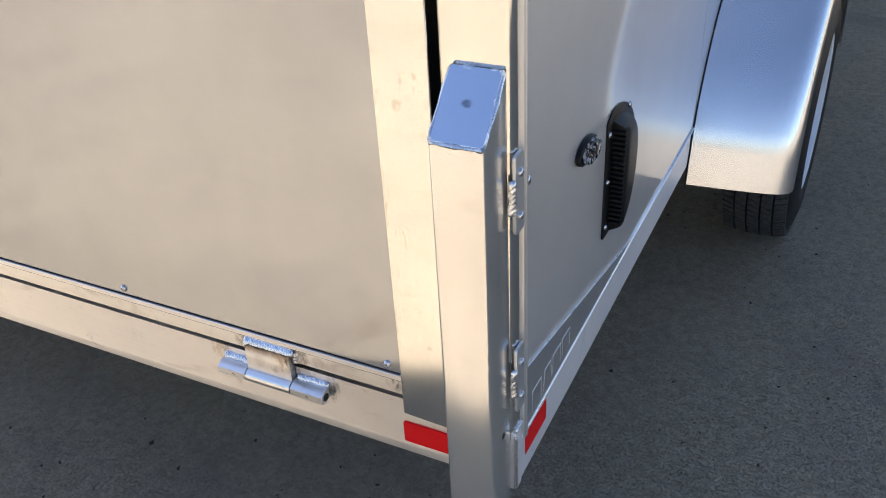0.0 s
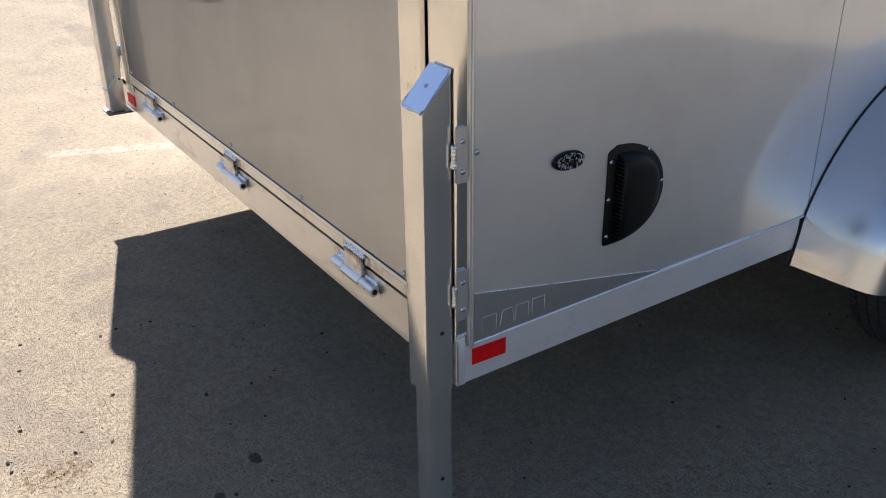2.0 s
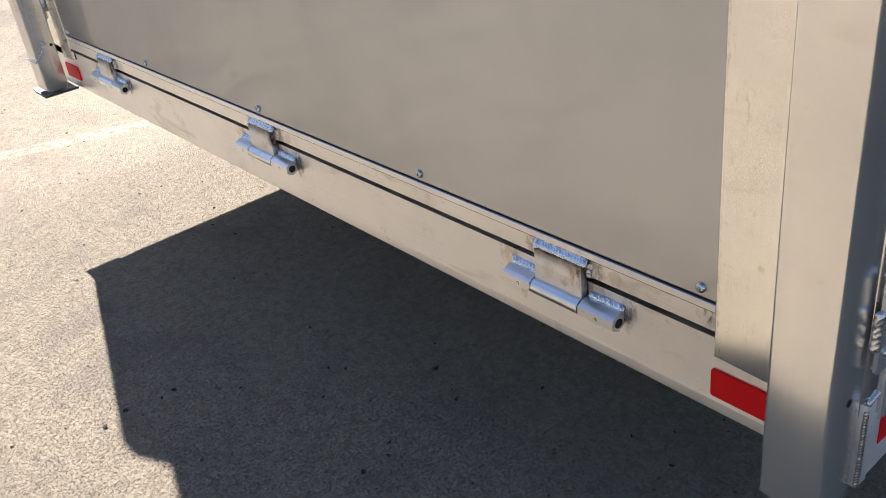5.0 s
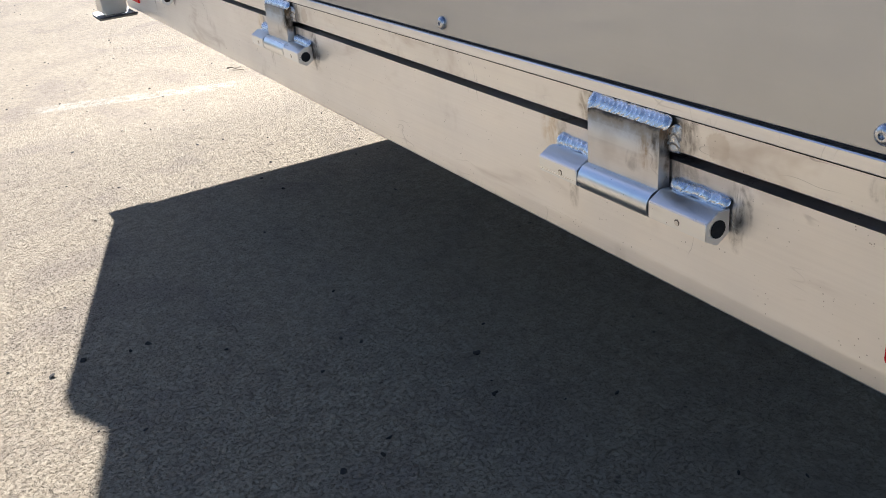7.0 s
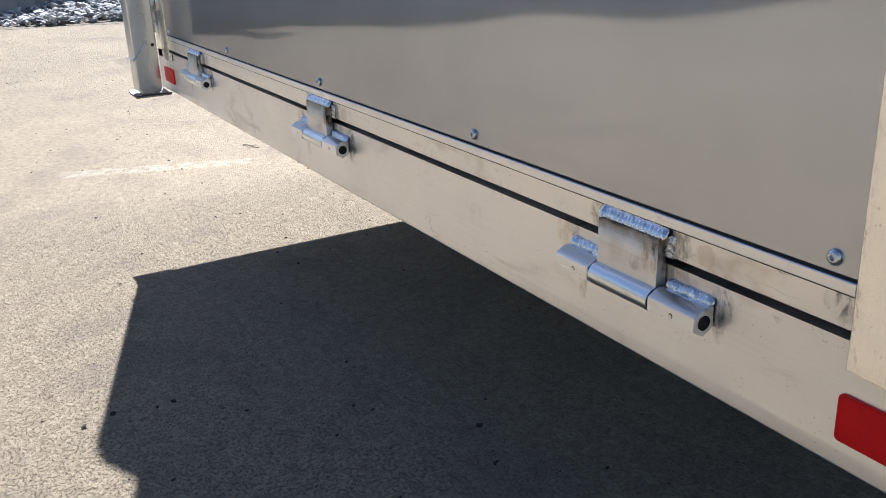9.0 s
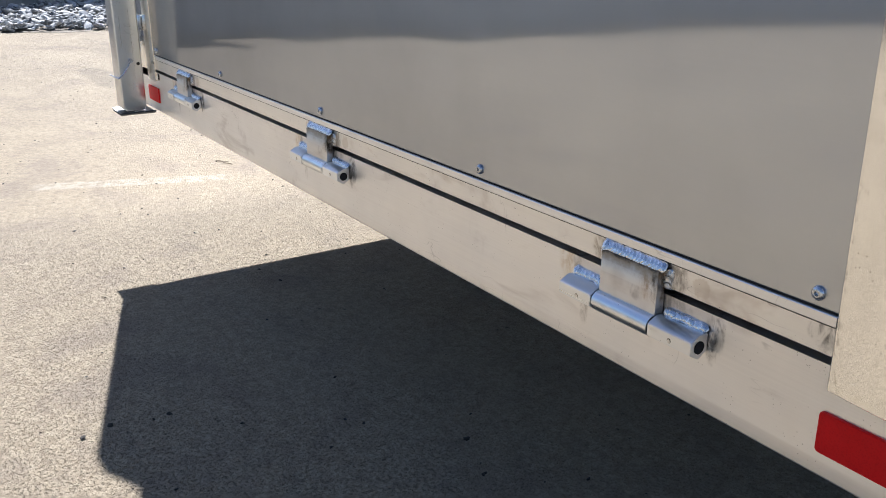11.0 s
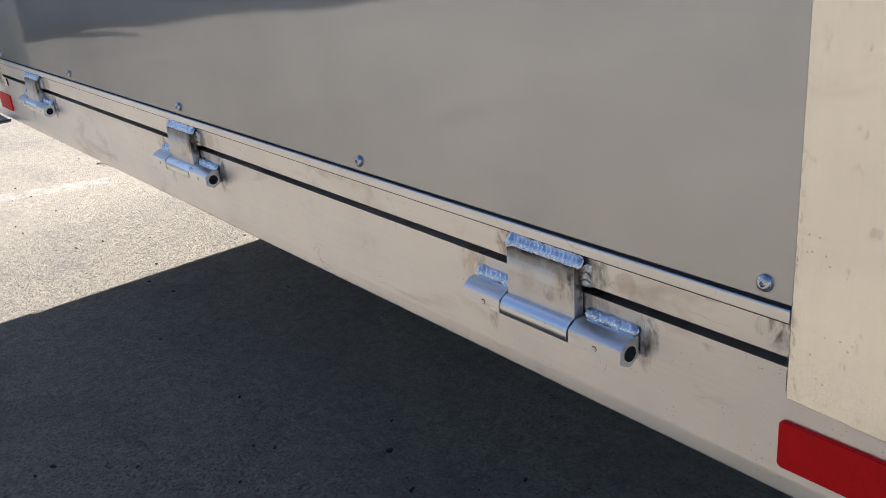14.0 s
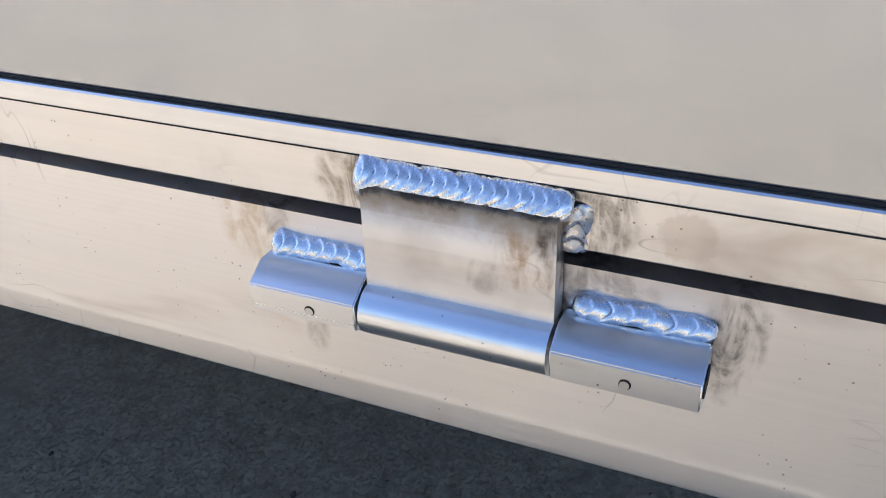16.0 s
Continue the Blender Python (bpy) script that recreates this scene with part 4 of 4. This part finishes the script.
def fender():
    """Rounded fender: broad crown, rolled outer edge, straight lower ends."""
    cy, cz, r = 1.600, 0.290, 0.552
    cross = [(0.0005, 0.009), (0.04, 0.005), (0.08, 0.0005), (0.12, -0.0045), (0.155, -0.0095), (0.182, -0.0145), (0.202, -0.0205), (0.216, -0.0285), (0.226, -0.039), (0.231, -0.052), (0.2315, -0.070)]
    def rows(off):
        out = []
        for i in range(57):
            a = radians(174.2 - 168.4 * i / 56)
            ca, sa = math.cos(a), math.sin(a)
            # the ends below the side beam's top are flat skirts
            k = (abs(math.degrees(a) - 90) - 72.1) / 12.1
            if k > 0:
                a0, a1 = radians(90 - math.copysign(72.1, ca)), radians(90 - math.copysign(84.2, ca))
                ca = math.cos(a0) + (math.cos(a1) - math.cos(a0)) * k
                sa = math.sin(a0) + (math.sin(a1) - math.sin(a0)) * k
            row = []
            for x, d in cross:
                rr = r + d - off
                row.append((x - (off if x > 0.2 else 0), cy + rr * ca * 1.015, cz + rr * sa))
            out.append(row)
        return out
    bm = bmesh.new()
    a = sheet(bm, rows(0.0))
    b = sheet(bm, rows(0.0022))
    for u, v in ((a[0], b[0]), (a[-1], b[-1])):
        for i in range(len(u) - 1):
            bm.faces.new((u[i], u[i + 1], v[i + 1], v[i]))
    for k in (0, -1):
        for i in range(len(a) - 1):
            bm.faces.new((a[i][k], a[i + 1][k], b[i + 1][k], b[i][k]))
    f = part("fender", bm, FENDER, trailer, "polished round aluminium wheel fender", smooth=50)
    bm = bmesh.new()
    prev = None
    for i in range(57):
        a = radians(174.2 - 168.4 * i / 56)
        p = (0.0014, cy + (r + 0.0105) * math.cos(a) * 1.015, cz + (r + 0.0105) * math.sin(a))
        if prev:
            rod(bm, prev, p, 0.0022, 6)
        prev = p
    part("sealant_bead", bm, DARK, f, "dark sealant line along the fender")


fender()


def wheel():
    w = group_of("wheel", "trailer wheel with black treaded tyre and white steel rim")
    cx, R = 0.138, 0.347
    def ring(prof, seg=72):
        bm = bmesh.new()
        rows = []
        for i in range(seg + 1):
            a = 2 * math.pi * i / seg
            rows.append([(x, AXLE.y + rr * math.cos(a), AXLE.z + rr * math.sin(a)) for x, rr in prof])
        sheet(bm, rows)
        bmesh.ops.remove_doubles(bm, verts=bm.verts, dist=1e-5)
        return bm
    half = [(0.0, R - 0.010), (0.060, R - 0.012), (0.074, R - 0.020), (0.087, R - 0.042), (0.0960, R - 0.080), (0.0975, R - 0.105), (0.094, R - 0.128), (0.086, 0.206)]
    prof = [(cx - x, rr) for x, rr in half[::-1]] + [(cx + x, rr) for x, rr in half[1:]]
    part("tyre", ring(prof), RUBBER, w, "black rubber trailer tyre", smooth=50)
    # five ribs between straight grooves, finely cut across; toothed shoulders
    bm = bmesh.new()
    for c0, c1, count, gap, sk in ((-0.078, -0.050, 104, 0.26, 0.006), (-0.045, -0.019, 96, 0.10, 0.040), (-0.014, 0.014, 96, 0.10, 0.040), (0.019, 0.045, 96, 0.10, 0.040), (0.050, 0.078, 104, 0.26, -0.006)):
        for k in range(count):
            a0 = 2 * math.pi * k / count
            a1 = 2 * math.pi * (k + 1 - gap) / count
            quad = []
            for rr in (R - 0.015, R):
                for x, a in ((c0, a0), (c1, a0 + sk), (c1, a1 + sk), (c0, a1)):
                    q = rr - (0.009 if abs(x) > 0.07 else 0.0015 if abs(x) > 0.04 else 0.0)
                    quad.append(bm.verts.new((cx + x, AXLE.y + q * math.cos(a), AXLE.z + q * math.sin(a))))
            for f in ((4, 5, 6, 7), (0, 1, 5, 4), (1, 2, 6, 5), (2, 3, 7, 6), (3, 0, 4, 7)):
                bm.faces.new([quad[i] for i in f])
    part("tread", bm, TREAD, w, "worn tread blocks with slanted cuts", smooth=0)
    # rim with eight openings
    part("rim", ring([(cx - 0.07, 0.196), (cx + 0.086, 0.208), (cx + 0.092, 0.205), (cx + 0.088, 0.195), (cx + 0.050, 0.183), (cx + 0.030, 0.176), (cx + 0.022, 0.168)]), WHEEL, w, "white painted steel rim", smooth=50)
    bm = bmesh.new()
    seg = 96
    discp = [(cx + 0.022, 0.168), (cx + 0.036, 0.150), (cx + 0.044, 0.132), (cx + 0.046, 0.112), (cx + 0.040, 0.098), (cx + 0.030, 0.070), (cx + 0.032, 0.050)]
    grid = [[bm.verts.new((x, AXLE.y + rr * math.cos(2 * math.pi * i / seg), AXLE.z + rr * math.sin(2 * math.pi * i / seg))) for i in range(seg)] for x, rr in discp]
    for k in range(len(grid) - 1):
        for i in range(seg):
            if k in (1, 2) and i % 12 in (0, 1, 2, 3):
                continue
            bm.faces.new((grid[k][i], grid[k][(i + 1) % seg], grid[k + 1][(i + 1) % seg], grid[k + 1][i]))
    part("wheel_disc", bm, WHEEL, w, "white pressed steel disc with openings", smooth=50)
    bm = bmesh.new()
    rod(bm, (cx - 0.05, AXLE.y, AXLE.z), (cx + 0.075, AXLE.y, AXLE.z), 0.050, 32, 0.046)
    part("hub_cap", bm, ZINC, w, "round metal hub cap", smooth=40)
    for i in range(6):
        a = 2 * math.pi * i / 6 + 0.3
        bm = bmesh.new()
        p = (AXLE.y + 0.075 * math.cos(a), AXLE.z + 0.075 * math.sin(a))
        rod(bm, (cx + 0.030, *p), (cx + 0.052, *p), 0.011, 6, 0.009)
        part("lug_nut", bm, ZINC, w, "chrome lug nut", smooth=0)
    bm = bmesh.new()
    rod(bm, (-W + 0.1, AXLE.y, AXLE.z), (cx, AXLE.y, AXLE.z), 0.035, 16)
    part("axle", bm, SHELL, trailer, "black axle tube under the trailer")


wheel()

# ---- the edge of the lot ----
def hills():
    """A low wooded ridge far off all round, seen only in the polished metal."""
    bm = bmesh.new()
    lo, hi = [], []
    for i in range(361):
        a = 2 * math.pi * i / 360
        h = 7.0 + 2.2 * math.sin(3 * a + 0.6) + 1.1 * math.sin(11 * a) + 0.5 * math.sin(37 * a + 1.0) + 0.35 * math.sin(83 * a)
        lo.append((190 * math.cos(a), 190 * math.sin(a), -0.5))
        hi.append((200 * math.cos(a), 200 * math.sin(a), h))
    sheet(bm, [lo, hi])
    me = bpy.data.meshes.new("backdrop")
    bm.to_mesh(me), bm.free()
    me.materials.append(plain("far_woods", (0.055, 0.065, 0.045), 0.95, 0.0, 0.5, 0.4, 0.0))
    tagged(new("backdrop", me), "low wooded ridge far off round the lot", "hills", kind="structure")


hills()
CORNER = Vector((-12.66, 1.36, 0.0))


BEND, FAR = Vector((-8.30, -1.14, 0.0)), Vector((-3.70, -9.94, 0.0))


def scatter(name, spots, seed, material, label, category):
    """Many broken stones in one mesh: jittered, flattened icosahedra."""
    rng = np.random.RandomState(seed)
    g = (1 + 5 ** 0.5) / 2
    ico = np.array([(-1, g, 0), (1, g, 0), (-1, -g, 0), (1, -g, 0), (0, -1, g), (0, 1, g), (0, -1, -g), (0, 1, -g), (g, 0, -1), (g, 0, 1), (-g, 0, -1), (-g, 0, 1)]) / 1.9
    tri = np.array([(0, 11, 5), (0, 5, 1), (0, 1, 7), (0, 7, 10), (0, 10, 11), (1, 5, 9), (5, 11, 4), (11, 10, 2), (10, 7, 6), (7, 1, 8),
                    (3, 9, 4), (3, 4, 2), (3, 2, 6), (3, 6, 8), (3, 8, 9), (4, 9, 5), (2, 4, 11), (6, 2, 10), (8, 6, 7), (9, 8, 1)])
    verts, faces = [], []
    for k, (x, y, z, s) in enumerate(spots):
        shape = ico * (1 + rng.uniform(-0.3, 0.3, (12, 1))) * np.array((s, s * rng.uniform(0.5, 0.9), s * rng.uniform(0.2, 0.42)))
        turn = np.array(Euler((rng.uniform(-0.5, 0.5), rng.uniform(-0.5, 0.5), rng.uniform(0, 6.3))).to_matrix())
        verts.append(shape @ turn.T + (x, y, z))
        faces.append(tri + 12 * k)
    me = bpy.data.meshes.new(name)
    me.from_pydata(np.concatenate(verts).tolist(), [], np.concatenate(faces).tolist())
    me.materials.append(material)
    return tagged(new(name, me), label, category, kind="stuff")


def rubble():
    """A bed of broken slate along the foot of the walls, on a strip of dry soil."""
    rng = random.Random(11)
    spots = []
    def front(y):
        return -9.02 + 0.34 * (y - 0.12) if y < 1.3 else -8.62
    along = (BEND - CORNER).normalized()
    normal = Vector((-along.y, along.x, 0))
    for i in range(9000):
        if i % 3:
            y = rng.uniform(-0.6, 5.5)
            x = front(y) - 0.12 - rng.random() ** 1.15 * 3.8
        else:
            t = rng.random()
            d = (FAR - BEND).normalized()
            p = BEND.lerp(FAR, t) + Vector((-d.y, d.x, 0)) * rng.uniform(0.05, 0.75)
            x, y = p.x, p.y
        p = Vector((x, y, 0)) - CORNER
        if y > BEND.y and (p.dot(normal) < 0.06 or x < CORNER.x + 0.06):
            continue
        s = 0.022 + 0.055 * rng.random() ** 2.0
        spots.append((x, y, 0.016 + rng.uniform(0.0, 0.05), s))
    scatter("slate_rubble", spots, 3, STONE, "bed of broken grey slate pieces beside the walls", "rubble")
    bm = bmesh.new()
    rows = []
    for k in range(41):
        y = -1.0 + 6.8 * k / 40
        f = front(y)
        back = max(CORNER.x - 0.1, CORNER.x + (CORNER.y - y) * along.x / -along.y) - 0.1
        row = []
        for i in range(13):
            t = i / 12
            x = f + (min(back, f - 0.05) - f) * t
            row.append((x + (0.06 * math.sin(9 * y) + 0.03 * math.sin(31 * y)) * (1 - t), y, 0.003 + 0.02 * min(1.0, t * 3)))
        rows.append(row)
    sheet(bm, rows)
    me = bpy.data.meshes.new("soil_bank")
    bm.to_mesh(me), bm.free()
    me.materials.append(SOIL)
    tagged(new("soil_bank", me), "strip of dry brown soil under the slate", "soil", kind="structure")


rubble()


def block_wall(name, start, direction, length, courses, material, label, high, wide):
    """A wall of separate concrete blocks with recessed joints."""
    d = Vector(direction).normalized()
    n = Vector((d.y, -d.x, 0))
    ang = math.atan2(d.y, d.x)
    m = Matrix.Translation(start) @ Matrix.Rotation(ang, 4, "Z")
    bm = bmesh.new()
    box(bm, 0, length, -0.16, -0.012, 0, courses * high)
    me = bpy.data.meshes.new(name)
    bm.to_mesh(me), bm.free()
    me.materials.append(MORTAR)
    wall = tagged(new(name, me), label, "wall", kind="structure")
    wall.matrix_world = m
    bm = bmesh.new()
    box(bm, 0.004, wide - 0.004, -0.10, 0.0, 0.004, high - 0.004, 0.004, 1)
    bme = bpy.data.meshes.new("block")
    bm.to_mesh(bme), bm.free()
    bme.materials.append(material)
    for c in range(courses):
        x = -wide / 2 if c % 2 else 0.0
        while x < length - wide * 0.4:
            if x >= -0.01:
                o = new("block", bme)
                o.parent = wall
                o.location = (x, 0.0, c * high)
            x += wide
    return wall


block_wall("wall_tan", CORNER + Vector((0, 6.0, 0)), (0, -1, 0), 6.0, 7, BLOCK_TAN, "tan concrete block wall behind the rubble", 0.19, 0.40)
block_wall("wall_grey", CORNER + Vector((-0.2, 0.115, 0)), BEND - CORNER, (BEND - CORNER).length + 0.2, 5, BLOCK_GREY, "grey concrete block retaining wall", 0.30, 0.45)
block_wall("wall_grey_low", BEND, FAR - BEND, (FAR - BEND).length, 3, BLOCK_PALE, "low grey concrete block retaining wall", 0.30, 0.45)


GRIT = plain("dark_grit", (0.055, 0.046, 0.038), 0.9, 0.0, 0.5, 30.0)


def grit():
    rng = random.Random(23)
    spots = [(rng.uniform(-7.5, 2.6), rng.uniform(-1.5, 2.2), 0.0012, rng.uniform(0.0015, 0.0060)) for i in range(1100)]
    spots += [(x, y, 0.002, 0.007) for x, y in ((-1.196, -0.686), (-0.902, -0.737), (-0.725, -0.551), (-0.932, -0.497), (-0.777, -0.786), (-0.730, -0.639), (-0.738, -0.784), (-1.262, -0.447), (-0.787, -0.287), (-0.900, 0.114))]
    spots += [(rng.gauss(-0.67, 0.05), rng.gauss(-0.70, 0.06), 0.0012, rng.uniform(0.0015, 0.0035)) for i in range(26)]
    scatter("loose_grit", spots, 5, GRIT, "scattered loose grit on the asphalt", "grit")


grit()


def twig():
    bm = bmesh.new()
    pts = [Vector((-3.105 + 0.085 * t, 0.415 + 0.03 * t + 0.006 * math.sin(7 * t), 0.004 + 0.003 * math.sin(3 * t))) for t in (i / 8 for i in range(9))]
    for i, (p, q) in enumerate(zip(pts, pts[1:])):
        rod(bm, p, q, 0.0024 - 0.00015 * i, 7)
    rod(bm, pts[4], pts[4] + Vector((0.012, 0.022, 0.003)), 0.0012, 6)
    me = bpy.data.meshes.new("twig")
    bm.to_mesh(me), bm.free()
    me.materials.append(SOIL)
    tagged(new("twig", me), "small dry brown twig lying on the asphalt", "twig")


twig()
